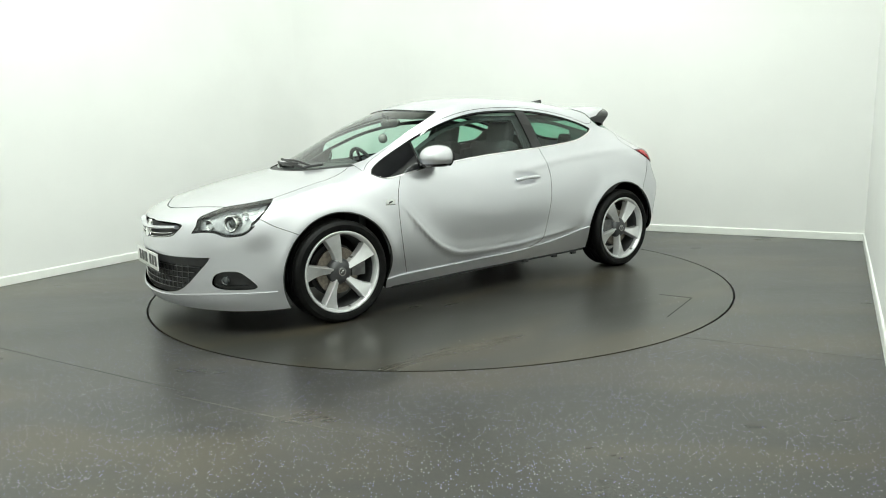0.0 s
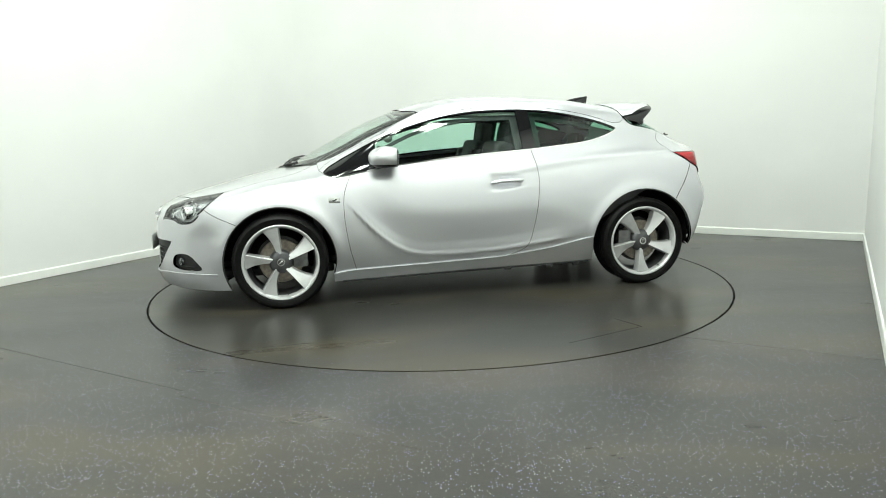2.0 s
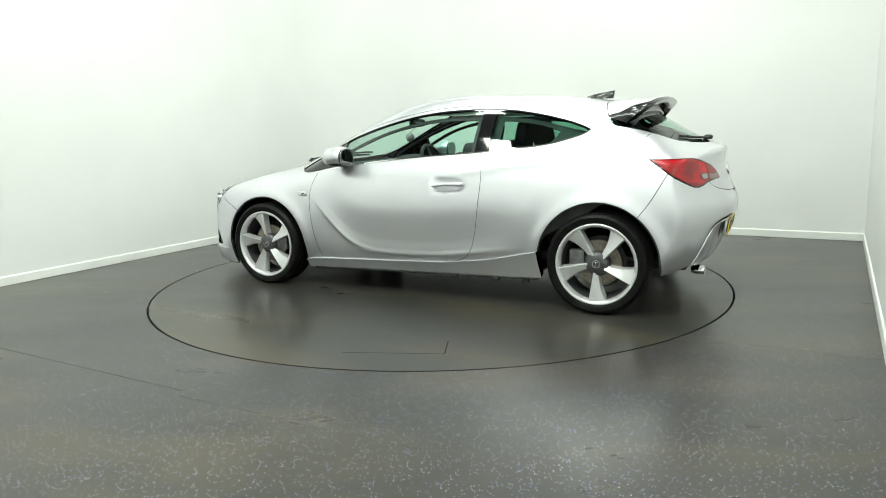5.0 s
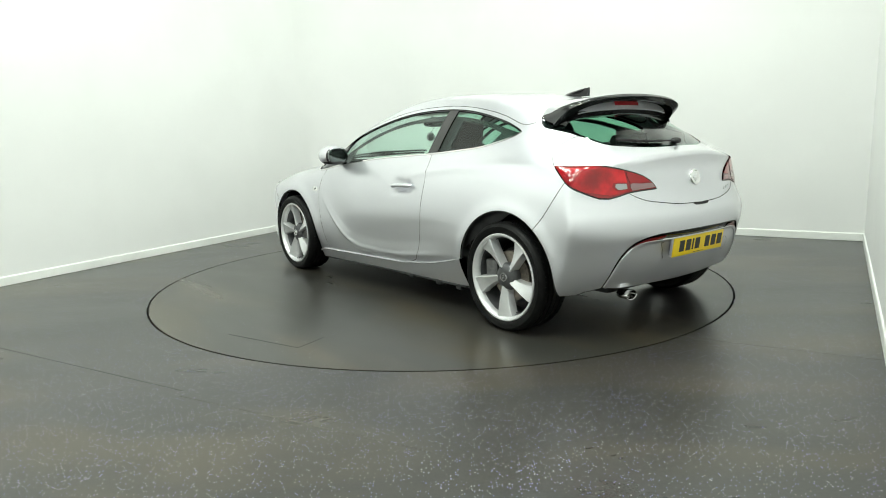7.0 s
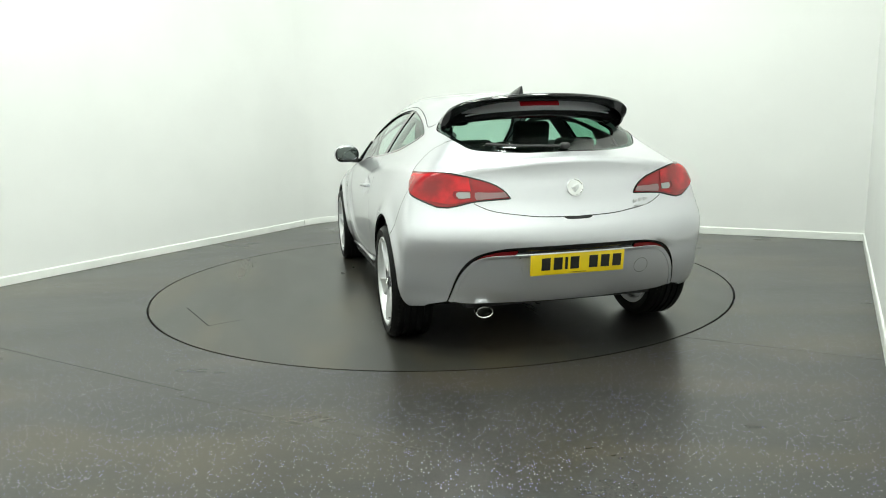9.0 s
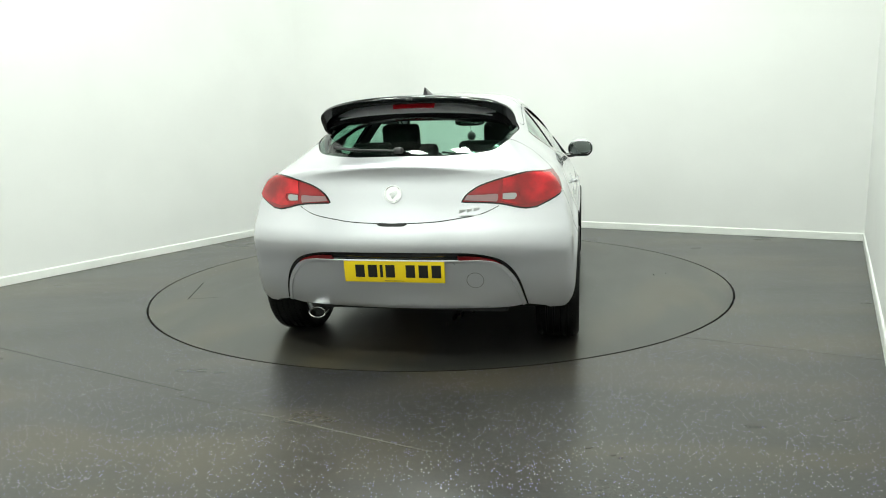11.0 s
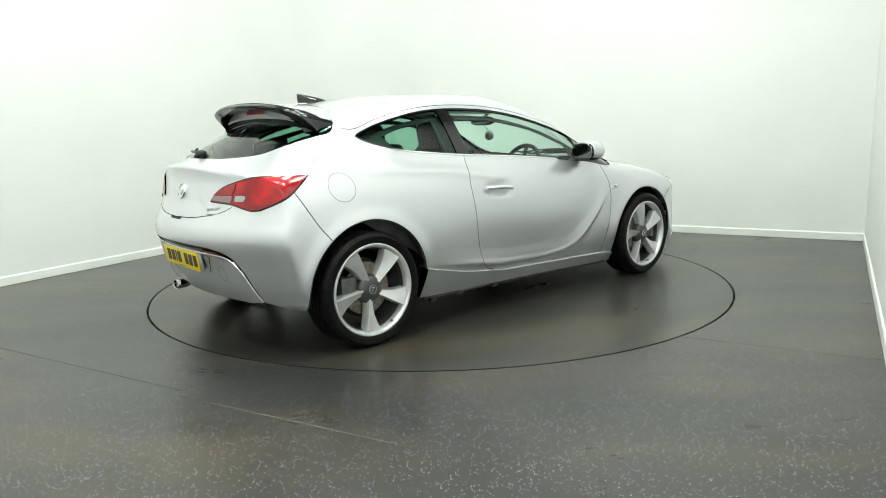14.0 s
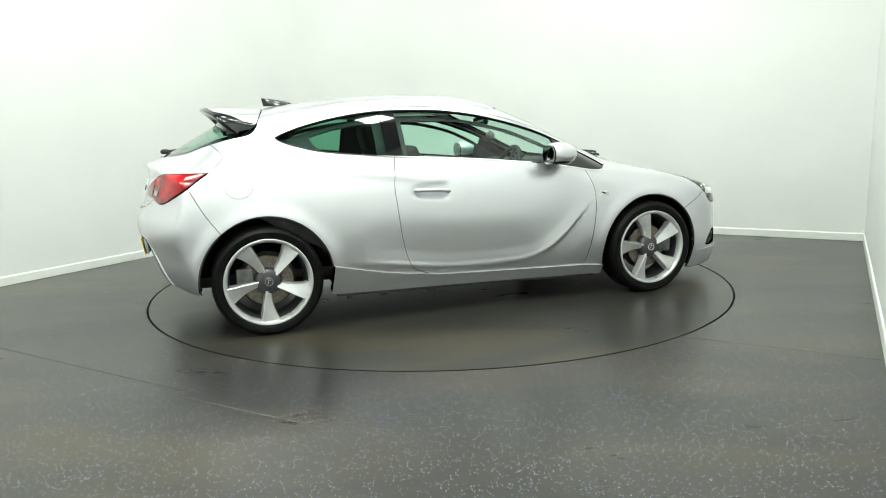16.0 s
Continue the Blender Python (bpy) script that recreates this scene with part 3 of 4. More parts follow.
# fender
fender = outline([("S", DOOR_FRONT), ("S", DLO_NOSE), ("S", [(1.03, .922), (1.055, .940)]), ("T", [(1.062, .59), (1.10, .572)]), ("T", HOOD_SIDE),
                  ("S", LAMP_BACK[::-1][:3]), ("S", FENDER_SEAM), ("S", arch(0, 44.5, 197, .385)), ("S", [(.975, .216), (.828, .236)])])
panel("front_wing", fender, "C", PAINT, car, sides=LR, cell=.022)
strip("wing_seal", fender, SEAL, car, .006, -.007, LR)
# door
door_line = outline([("S", DOOR_FRONT[::-1]), ("S", DOOR_LOW[::-1]), ("S", DOOR_REAR[::-1]), ("S", DLO_LOW[5:])])
doors = panel("door", door_line, "S", PAINT, car, sides=LR, cell=.016)
strip("door_seal", door_line, SEAL, car, .006, -.007, LR)
# rear quarter with the frame round the side windows
quarter = outline([("S", DOOR_REAR[::-1]), ("S", DLO_LOW[:6][::-1]), ("S", DLO_TOP[::-1]), ("S", RAIL), ("T", [(-1.33, .535), (-1.375, .567), (-1.47, .562), (-1.62, .538)]),
                   ("S", [(-1.60, 1.135), (-1.555, 1.07), (-1.64, .985)]), ("S", [(-1.645, .984), (-1.705, .946), (-1.762, .905)]),
                   ("S", [(-1.762, .905), (-1.68, .75), (-1.603, .64)]), ("S", arch(1, 129, 9, .40)), ("S", SILL_REAR[::-1])])
panel("rear_quarter", quarter, "C", PAINT, car, sides=LR, cell=.016)
strip("quarter_seal", quarter, SEAL, car, .005, -.008, LR)
# sill
sill = outline([("S", SILL_REAR[::-1]), ("S", DOOR_LOW), ("S", [(.828, .236), (.988, .216)]), ("S", [(.988, .216), (.985, .150)]),
                ("S", [(.985, .150), (.35, .165), (-.5, .182), (-.965, .200)]), ("S", [(-.965, .200), (-.945, .386)])])
panel("sill", sill, "S", PAINT, car, offset=.004, sides=LR, cell=.03, rim=.05)
# roof with the windscreen pillars
SCREEN_SIDE = [(.295, .49), (.47, .545), (.654, .575), (.93, .585), (1.062, .56)]
SCREEN_TOP = [(.418, 0), (.412, .15), (.385, .32), (.295, .49)]
half = outline([("T", SCREEN_TOP), ("T", SCREEN_SIDE), ("T", [(1.062, .56), (1.062, .59)]), ("S", RAIL), ("T", [(-1.33, .535), (-1.30, .44), (-1.275, .3), (-1.265, 0)])])
roof_line = both_sides(half)
panel("roof_panel", roof_line, "T", PAINT, car, cell=.017, gap=.0012)
strip("roof_seal", roof_line, SEAL, car, .005, -.009)
# windscreen and cowl
SCREEN_LOW = [(1.075, .53), (1.20, .39), (1.285, .2), (1.31, 0)]
screen_line = both_sides(outline([("T", SCREEN_TOP), ("T", SCREEN_SIDE), ("T", SCREEN_LOW)]))
windscreen = panel("windscreen", screen_line, "T", SCREEN_GLASS, car, offset=-.004, gap=.003, rim=0, cell=.05)
windscreen.visible_shadow = False
strip("windscreen_surround", screen_line, BLACK_GLOSS, car, .012, -.012)
cowl = both_sides(outline([("T", [(1.31, 0), (1.285, .2), (1.20, .39), (1.062, .56)]), ("T", [(1.10, .572), (1.245, .40), (1.335, .2), (1.355, 0)])]))
panel("cowl", cowl, "T", BLACK, car, offset=-.008, gap=.0, rim=.02)
# front bumper
bumper_half = outline([("T", HOOD_FRONT[::-1]), ("E", LAMP_IN), ("E", LAMP_LOW), ("S", [(1.852, .667), (1.80, .708)]), ("S", FENDER_SEAM), ("S", arch(0, 44.5, -28, .385)),
                       ("S", [(1.70, .143), (1.85, .146)]), ("E", [(.77, .148), (.65, .153), (.40, .160), (.2, .160), (0, .160)])])
BUMPER = both_sides(bumper_half)
UPPER_GRILLE = [(0, .680), (.11, .676), (.28, .680), (.415, .676), (.440, .662), (.400, .622), (.34, .596), (.15, .575), (0, .570)]
LOWER_GRILLE = [(0, .480), (.31, .476), (.60, .482), (.632, .474), (.585, .41), (.50, .32), (.42, .270), (.3, .245), (.13, .236), (0, .234)]
FOG = [(.645, .318), (.655, .372), (.69, .396), (.755, .398), (.79, .360), (.815, .296), (.77, .287), (.69, .292)]
upper_grille = both_sides(outline([("E", UPPER_GRILLE)]))
lower_grille = both_sides(outline([("E", LOWER_GRILLE)]))
fog_line = outline([("E", FOG)], True)
fog_other = fog_line * [1, -1, 1]
panel("front_bumper", BUMPER, "F", PAINT, car, cell=.018, holes=(upper_grille, lower_grille, fog_line, fog_other), rim=.02)
strip("bumper_seal", BUMPER, SEAL, car, .006, -.007)
panel("upper_grille", upper_grille, "F", BLACK, car, offset=-.03, gap=-.01, rim=0)
panel("lower_grille", lower_grille, "F", BLACK, car, offset=-.03, gap=-.01, rim=0)
panel("fog_recess", fog_line, "F", BLACK, car, offset=-.022, gap=-.008, rim=0, sides=LR)
# rear window
GLASS_SIDE = [(-1.33, .535), (-1.375, .567), (-1.47, .562), (-1.62, .538)]
GLASS_LOW = [(-1.62, .538), (-1.754, .476), (-1.835, .375), (-1.90, .24), (-1.925, .12), (-1.93, 0)]
rear_glass = both_sides(outline([("T", [(-1.265, 0), (-1.275, .3), (-1.30, .44), (-1.33, .535)]), ("T", GLASS_SIDE), ("T", GLASS_LOW)]))
rear_window = panel("rear_window", rear_glass, "T", REAR_GLASS, car, offset=-.003, gap=.003, rim=0, cell=.04)
rear_window.visible_shadow = False
strip("rear_window_surround", rear_glass, BLACK_GLOSS, car, .026, -.008)
# tailgate
TAIL_TOP = [(.754, .984), (.653, .984), (.554, .964), (.436, .928), (.37, .888), (.342, .850)]
TAIL_LOW = [(.342, .850), (.433, .846), (.522, .838), (.60, .820), (.648, .811)]
TAIL_OUT = [(-1.90, .815), (-1.84, .853), (-1.762, .905)]
tail_front = [(-1.762, .905), (-1.705, .946), (-1.645, .984)]
GATE_LOW = [(.517, .826), (.433, .790), (.30, .768), (.19, .756), (0, .750)]
gate = both_sides(outline([("T", GLASS_LOW[::-1]), ("S", [(-1.60, 1.135), (-1.555, 1.07), (-1.64, .985)]), ("B", [(.74, .986)] + TAIL_TOP[1:]), ("B", TAIL_LOW[:3]), ("B", [(.522, .838)] + GATE_LOW)]))
panel("tailgate", gate, "V", PAINT, car, cell=.022)
strip("tailgate_seal", gate, SEAL, car, .006, -.007)
# tail lamps
tail_line = outline([("B", TAIL_TOP), ("B", TAIL_LOW), ("S", TAIL_OUT), ("S", tail_front)])
# rear bumper with its dark-edged insert
BAND = [(0, .610), (.30, .606), (.42, .597), (.52, .568), (.582, .515), (.622, .44), (.655, .312)]
INSERT = [(0, .560), (.30, .556), (.43, .555), (.512, .538), (.566, .492), (.604, .428), (.638, .312)]
BASE = [(.655, .306), (.544, .296), (.35, .29), (.2, .29), (0, .29)]
rear_half = outline([("B", GATE_LOW[::-1]), ("B", [(.522, .838)] + TAIL_LOW[3:]), ("S", TAIL_OUT), ("S", [(-1.762, .905), (-1.68, .75), (-1.603, .64)]), ("S", arch(1, 129, 188, .40)),
                     ("S", [(-1.742, .268), (-1.80, .275)]), ("B", [(.74, .290), (.655, .312)]), ("B", BAND[::-1])])
panel("rear_bumper", both_sides(rear_half), "R", PAINT, car, cell=.022, rim=.03)
strip("rear_bumper_seal", both_sides(rear_half), SEAL, car, .008, -.008)
half_band = outline([("B", BAND), ("B", [(.655, .312), (.638, .312)]), ("B", INSERT[::-1])])
panel("bumper_trim", half_band, "R", BLACK_GLOSS, car, offset=-.006, gap=0, rim=.01, sides=LR, cell=.02)
insert = both_sides(outline([("B", INSERT), ("B", [(.638, .312), (.544, .298), (.35, .292), (.2, .292), (0, .292)])]))
panel("bumper_insert", insert, "R", PAINT, car, offset=-.002, gap=0, rim=.03, cell=.022)

# side windows
B_FRONT, B_REAR = -.445, -.545
glass_front = outline([("S", [(.66, .945), (.655, 1.128)]), ("S", [(.655, 1.128), (.557, 1.168), (.343, 1.238), (.13, 1.290), (-.075, 1.320), (-.28, 1.331), (B_FRONT, 1.331)]),
                       ("S", [(B_FRONT, 1.331), (B_FRONT, 1.042)]), ("S", [(B_FRONT, 1.042), (-.28, 1.034), (.126, 1.006), (.544, .962), (.66, .945)])])
for ob in panel("door_window", glass_front, "S", GLASS, car, offset=-.010, gap=0, rim=0, sides=LR, cell=.06):
    ob.visible_shadow = False
glass_rear = outline([("S", [(B_REAR, 1.048), (B_REAR, 1.330)]), ("S", [(B_REAR, 1.330), (-.68, 1.316), (-.88, 1.283), (-1.076, 1.235), (-1.19, 1.194), (-1.22, 1.178)]),
                      ("S", [(-1.22, 1.178), (-1.19, 1.157), (-1.107, 1.128), (-.953, 1.091), (-.72, 1.066), (B_REAR, 1.048)])])
for ob in panel("quarter_window", glass_rear, "S", GLASS_DARK, car, offset=-.010, gap=0, rim=0, sides=LR, cell=.06):
    ob.visible_shadow = False
dlo = outline([("S", DLO_TOP), ("S", DLO_LOW), ("S", DLO_NOSE)])
panel("window_surround", dlo, "S", BLACK_GLOSS, car, offset=-.005, gap=.001, rim=.01, sides=LR, cell=.03, holes=(glass_front, glass_rear))
strip("window_trim", from_chart("S", flow([(x, z + .001) for x, z in DLO_LOW + DLO_NOSE[1:]])), CHROME, car, .0055, .004, LR, "thin bright trim line below the windows", False, .004)


# ---- wheels ----
TYRE_R, RIM_R, HUB_Z = .330, .263, .328


def make_wheel():
    root = new("wheel")
    prof = [(RIM_R - .006, -.10), (RIM_R + .012, -.112), (TYRE_R - .022, -.116), (TYRE_R - .006, -.102), (TYRE_R, -.08)]
    for gy in (-.055, -.018, .018, .055):
        prof += [(TYRE_R, gy - .006), (TYRE_R - .007, gy - .0045), (TYRE_R - .007, gy + .0045), (TYRE_R, gy + .006)]
    prof += [(TYRE_R, .078), (TYRE_R - .005, .099), (TYRE_R - .016, .111), (TYRE_R - .024, .1145), (TYRE_R - .026, .1175), (TYRE_R - .032, .1165), (RIM_R + .016, .116), (RIM_R + .006, .111), (RIM_R - .002, .100)]
    tyre = part("tyre", lathe(prof, 96), RUBBER, root)
    # tread blocks along the shoulders
    bm = bmesh.new()
    for s in (-1, 1):
        for i in range(72):
            a = 2 * math.pi * i / 72
            box((.010, .022, .004), Matrix.Rotation(a, 4, "Y") @ Matrix.Translation((TYRE_R - .0048, s * .076, 0)) @ Matrix.Rotation(-s * .38, 4, "Z"), 0, bm)
    tagged(part("tread_block", bm, RUBBER, tyre, smooth=False), kind="stuff")
    rim = part("rim", lathe([(RIM_R - .004, .101), (RIM_R + .001, .104), (RIM_R + .001, .111), (RIM_R - .004, .114), (RIM_R - .012, .112), (RIM_R - .022, .098), (RIM_R - .026, .07), (RIM_R - .03, .0), (RIM_R - .035, -.09), (RIM_R - .005, -.10)], 96), ALLOY, root)
    # five broad blades, each with a sharp crest along one edge
    for k in range(5):
        bm = bmesh.new()
        rows = []
        nr = 14
        for i in range(nr):
            s = i / (nr - 1)
            r = .058 + s * (RIM_R - .012 - .058)
            right = .017 + .019 * s
            left = -.016 - .020 * s - .052 * s ** 2.6
            crest = .092 + .014 * math.sin(s * math.pi * .60)
            low = crest - .014 - .010 * math.sin(s * math.pi)
            mid = left + (right - left) * .45
            ring = [(left - .004, low - .050), (left, low - .006), (left + .004, low), (mid, (low + crest) / 2 - .004), (right - .007, crest - .001), (right - .003, crest), (right, crest - .003), (right + .007, crest - .060)]
            rows.append([bm.verts.new(Matrix.Rotation(2 * math.pi * k / 5 + .105, 4, "Y") @ Vector((-t, y, r))) for t, y in ring])
        for a, b in zip(rows, rows[1:]):
            for j in range(len(a)):
                j2 = (j + 1) % len(a)
                bm.faces.new((a[j], a[j2], b[j2], b[j]))
        bm.faces.new(rows[0]), bm.faces.new(rows[-1])
        part("spoke", bm, ALLOY, rim, angle=28)
    hub = part("hub_centre", lathe([(.0, .091), (.036, .091), (.056, .088), (.072, .080), (.084, .060), (.084, .0)], 40), ALLOY_DARK, root)
    part("centre_cap", lathe([(0, .0955), (.026, .0955), (.029, .093), (.029, .086)], 32), ALLOY_DARK, hub)
    part("cap_ring", lathe([(.020, .0955), (.021, .0985), (.025, .0985), (.026, .0955)], 32, closed=True), CHROME, hub)
    part("cap_emblem", box((.030, .004, .008), pose(0, .097, 0, 0, 35, 0), .001, box((.012, .004, .018), pose(-.004, .097, .004, 0, -20, 0), .001)), CHROME, hub)
    for i in range(5):
        a = 2 * math.pi * (i + .5) / 5 + .105
        part("wheel_nut", lathe([(0, .074), (.008, .074), (.010, .070), (.010, .05)], 6, m=Matrix.Translation((.052 * math.cos(a), 0, .052 * math.sin(a)))), GREY_METAL, hub)
    part("valve", tube([(-.02, .09, -RIM_R + .03), (-.021, .115, -RIM_R + .036)], .004, 6), BLACK, rim)
    part("barrel", lathe([(RIM_R - .012, .09), (RIM_R - .03, .06), (RIM_R - .04, -.08)], 64), ALLOY_DARK, rim)
    return root


def make_brake(front):
    bm = lathe([(.05, .022), (.150, .022), (.152, .018), (.152, .004), (.150, 0), (.05, 0)], 56, closed=True)
    disc = part("brake_disc", bm, STEEL, car)
    bm = box((.10, .075, .13), pose(-.135 if front else .135, .02, .02), .012)
    part("brake_caliper", bm, GREY_METAL, disc)
    part("hub_plate", lathe([(0, -.02), (.17, -.03), (.17, -.035), (0, -.03)], 40), BLACK, disc)
    return disc


wheel = make_wheel()
TRACK = .790
for i, (cu, s) in enumerate(((1.348, 1), (1.348, -1), (-1.347, 1), (-1.347, -1))):
    m = pose(cu, s * TRACK, HUB_Z, 0, 0, 0 if s == 1 else 180)
    m = m @ Matrix.Rotation(radians((4, 6, 28, 25)[i]), 4, "Y")
    w = wheel if i == 0 else copy_thing(wheel, m)
    w.matrix_basis = m
    w.parent = car
    b = make_brake(cu > 0)
    b.matrix_basis = pose(cu, s * (TRACK + .01), HUB_Z, 0, 0, 0 if s == 1 else 180)
    c0, z0 = WHEELS[0 if i < 2 else 1]
    bm = bmesh.new()
    nn = 40
    ring = []
    for k in range(nn + 1):
        a = radians((-24 + 219 * k / nn) if i < 2 else (-12 + 200 * k / nn))
        ring.append([bm.verts.new((c0 + r * math.cos(a), s * y, z0 + r * math.sin(a))) for r, y in ((.0, .50), (.43, .50), (.42, .70), (.405, .815))])
    for a, b2 in zip(ring, ring[1:]):
        for j in range(1, 3):
            bm.faces.new((a[j], a[j + 1], b2[j + 1], b2[j]))
        bm.faces.new((a[0], a[1], b2[1], b2[0]))
    part("wheel_arch_liner", bm, LINER, car)
part("underbody", box((3.5, 1.0, .10), pose(.14, 0, .27), .03), BLACK, car)
part("belly", box((1.80, 1.58, .10), pose(.02, 0, .225), .03), BLACK, car)
part("front_undertray", box((1.15, 1.10, .06), pose(1.55, 0, .205), .02), BLACK, car)
part("rear_undertray", box((.95, 1.10, .08), pose(-1.38, 0, .29), .03), BLACK, car)

ridge = from_chart("B", flow([(-v, z) for v, z in INSERT[:0:-1]] + INSERT, gap=.02))
strip("insert_ridge", ridge, PAINT, car, .012, .003, closed=False, thick=.006)
recess = both_sides(outline([("B", [(0, .556), (.285, .553), (.29, .50), (.275, .452), (.24, .440), (0, .436)])]))
panel("plate_recess", recess, "R", PAINT, car, offset=.0015, gap=0, rim=.003, cell=.03)
# added raised strip, shaped to give the bright highlight along the sill's top edge
sill_top = from_chart("S", flow([(.985, .214)] + [(u, z - .004) for u, z in DOOR_LOW[::-1]] + [(-.60, .308), (-.945, .382)], gap=.02))
strip("sill_lip", sill_top, PAINT, car, .006, .012, LR, closed=False, thick=.012)


# ---- lamps of the car ----
lamp_line = outline([("T", LAMP_TOP), ("E", LAMP_IN), ("E", LAMP_LOW), ("S", LAMP_BACK)])
for s in LR:
    lamp = panel("headlamp", lamp_line, "F", LAMP_BOWL, car, offset=-.035, gap=-.006, rim=0, sides=(s,), label="clear headlamp with bright reflectors and a dark bezel")
    lens = panel("lens", lamp_line, "F", CLEAR, lamp, gap=.002, rim=0, sides=(s,))
    lens.visible_shadow = False
    strip("bezel", lamp_line, BLACK_GLOSS, lamp, .014, -.006, (s,))
    inner = outline([("E", [(.60, .728), (.62, .690), (.66, .645), (.70, .628), (.755, .64), (.775, .69), (.75, .725), (.68, .742)])], True)
    panel("bezel_plate", inner, "F", LAMP_BOWL, lamp, offset=-.030, gap=0, rim=.01, sides=(s,))
    m = pose(1.925, s * .705, .682) @ Matrix.Rotation(radians(-90 + s * 28), 4, "Z")
    part("projector_ring", lathe([(.036, .0), (.040, .022), (.046, .026), (.052, .022), (.054, -.02)], 32, m=m), CHROME, lamp)
    part("projector_glass", lathe([(0, .022), (.016, .019), (.028, .010), (.036, -.004)], 24, m=m), DARK_GLASS, lamp)
    for v0, z0, r in ((.600, .672, .030), (.745, .725, .024)):
        p = from_chart("E", [(v0, z0)])[0]
        m2 = pose(p[0] - .035, s * v0, z0) @ Matrix.Rotation(radians(-90 + s * 22), 4, "Z")
        part("reflector", lathe([(.004, -.02), (r * .7, -.008), (r, .008), (r + .004, .006)], 24, m=m2), CHROME, lamp)
    wing = outline([("S", [(1.69, .797), (1.76, .757), (1.80, .722), (1.82, .735), (1.79, .770), (1.74, .790)])], True)
    panel("indicator", wing, "C", LAMP_BOWL, lamp, offset=-.034, gap=0, rim=.005, sides=(s,))

ZONES = (("brake_lens", RED_LENS, [("B", [(.537, .958), (.60, .968), (.69, .978)]), ("S", [(-1.69, .972), (-1.715, .944), (-1.775, .902), (-1.85, .850)]), ("B", [(.640, .826), (.59, .832), (.53, .847)]), ("B", [(.53, .852), (.605, .852), (.612, .890), (.53, .890)])]),
         ("tailgate_lens", RED_MID, [("B", [(.378, .889), (.44, .887), (.512, .888)]), ("B", [(.512, .888), (.522, .946), (.44, .922), (.40, .902)])]),
         ("smoked_lens", RED_SMOKE, [("B", [(.352, .857), (.43, .852), (.508, .846)]), ("B", [(.508, .846), (.512, .882), (.44, .881), (.366, .881)])]),
         ("reversing_lens", PALE_LENS, [("B", [(.535, .857), (.592, .856), (.598, .884), (.535, .884)])]))
for s in LR:
    tail = panel("tail_lamp", tail_line, "R", RED_DEEP, car, offset=.005, gap=.002, rim=.02, sides=(s,), cell=.014, label="red and smoked wrap-round tail lamp")
    strip("lamp_border", tail_line, BLACK_GLOSS, tail, .005, .001, (s,))
    for nm, mat, zone in ZONES:
        panel(nm, outline(zone), "R", mat, tail, offset=.008, gap=0, rim=.003, sides=(s,), cell=.012)
    refl = outline([("B", [(.325, .590), (.42, .584), (.50, .562), (.545, .527), (.53, .528), (.47, .553), (.325, .564)])])
    panel("reflector", refl, "R", RED_DEEP, car, offset=.0, gap=0, rim=.004, sides=(s,), cell=.015)

# ---- grilles ----
def grille_bar(name, pts, r, mat, lift, flat=.6, parent=None):
    p = from_chart("E", flow(pts, gap=.04))
    return part(name, tube([Vector(q) + Vector(n) * lift for q, n in zip(p, normal_at(p))], r, 8, None, flat), mat, parent or car)


grille_bar("grille_bar", [(-.40, .655), (-.2, .642), (0, .632), (.2, .642), (.40, .655)], .021, PAINT, .002)
grille_bar("grille_bar", [(-.37, .622), (-.2, .606), (0, .600), (.2, .606), (.37, .622)], .008, CHROME, .0)
grille_bar("grille_edge", [(-.395, .622), (-.33, .600), (-.15, .582), (0, .578), (.15, .582), (.33, .600), (.395, .622)], .005, CHROME, .0)
for z in (.42, .385, .35, .315, .28):
    w = .57 - (.42 - z) * 1.1
    grille_bar("grille_slat", [(-w, z), (-w / 2, z - .004), (0, z - .006), (w / 2, z - .004), (w, z)], .0065, BLACK_GLOSS, -.018)
for k in range(-9, 10):
    v = k * .052
    p = from_chart("E", [(v, .435), (v, .268 + .3 * max(0, abs(v) - .36))])
    part("grille_rib", tube([Vector(q) + Vector((-.022, 0, 0)) for q in p], .004, 6), BLACK, car)
band_low = both_sides(outline([("E", [(0, .478), (.31, .474), (.615, .478), (.575, .432), (.3, .425), (0, .423)])]))
panel("grille_panel", band_low, "F", BLACK, car, offset=-.010, gap=.004, rim=.01)
for s in LR:
    m = pose(2.02, s * .715, .345) @ Matrix.Rotation(radians(-90 + s * 38), 4, "Z")
    fog = part("fog_lamp", lathe([(0, .004), (.02, .006), (.034, .0), (.040, .008), (.044, -.01)], 28, m=m @ Matrix.Translation((0, -.03, 0)) @ Matrix.Scale(.62, 4)), DARK_GLASS, car)
    grille_bar("fog_slat", [(s * .66, .318), (s * .72, .316), (s * .79, .312)], .004, BLACK_GLOSS, -.012, parent=fog)
lip_line = from_chart("F", flow([(-.885, .258), (-.75, .262), (-.50, .254), (-.25, .225), (0, .214), (.25, .225), (.50, .254), (.75, .262), (.885, .258)], gap=.02))
strip("splitter_edge", lip_line, PAINT, car, .006, .008, closed=False, thick=.010)
# ---- number plates: bars stand for the characters ----
def plate(name, m, mat, label):
    ob = part(name, box((.006, .520, .111), m, .004), mat, car, label)
    x = -.205
    for w in (.058, .058, .018, .058, None, .058, .058, .058):
        if w is None:
            x += .038
            continue
        part("character_bar", box((.002, w * .82, .066), m @ pose(.0035, x + w / 2, .004), 0), INK, ob)
        x += w + .008
    part("plate_line", box((.002, .10, .0025), m @ pose(.0035, 0, -.047), 0), INK, ob)


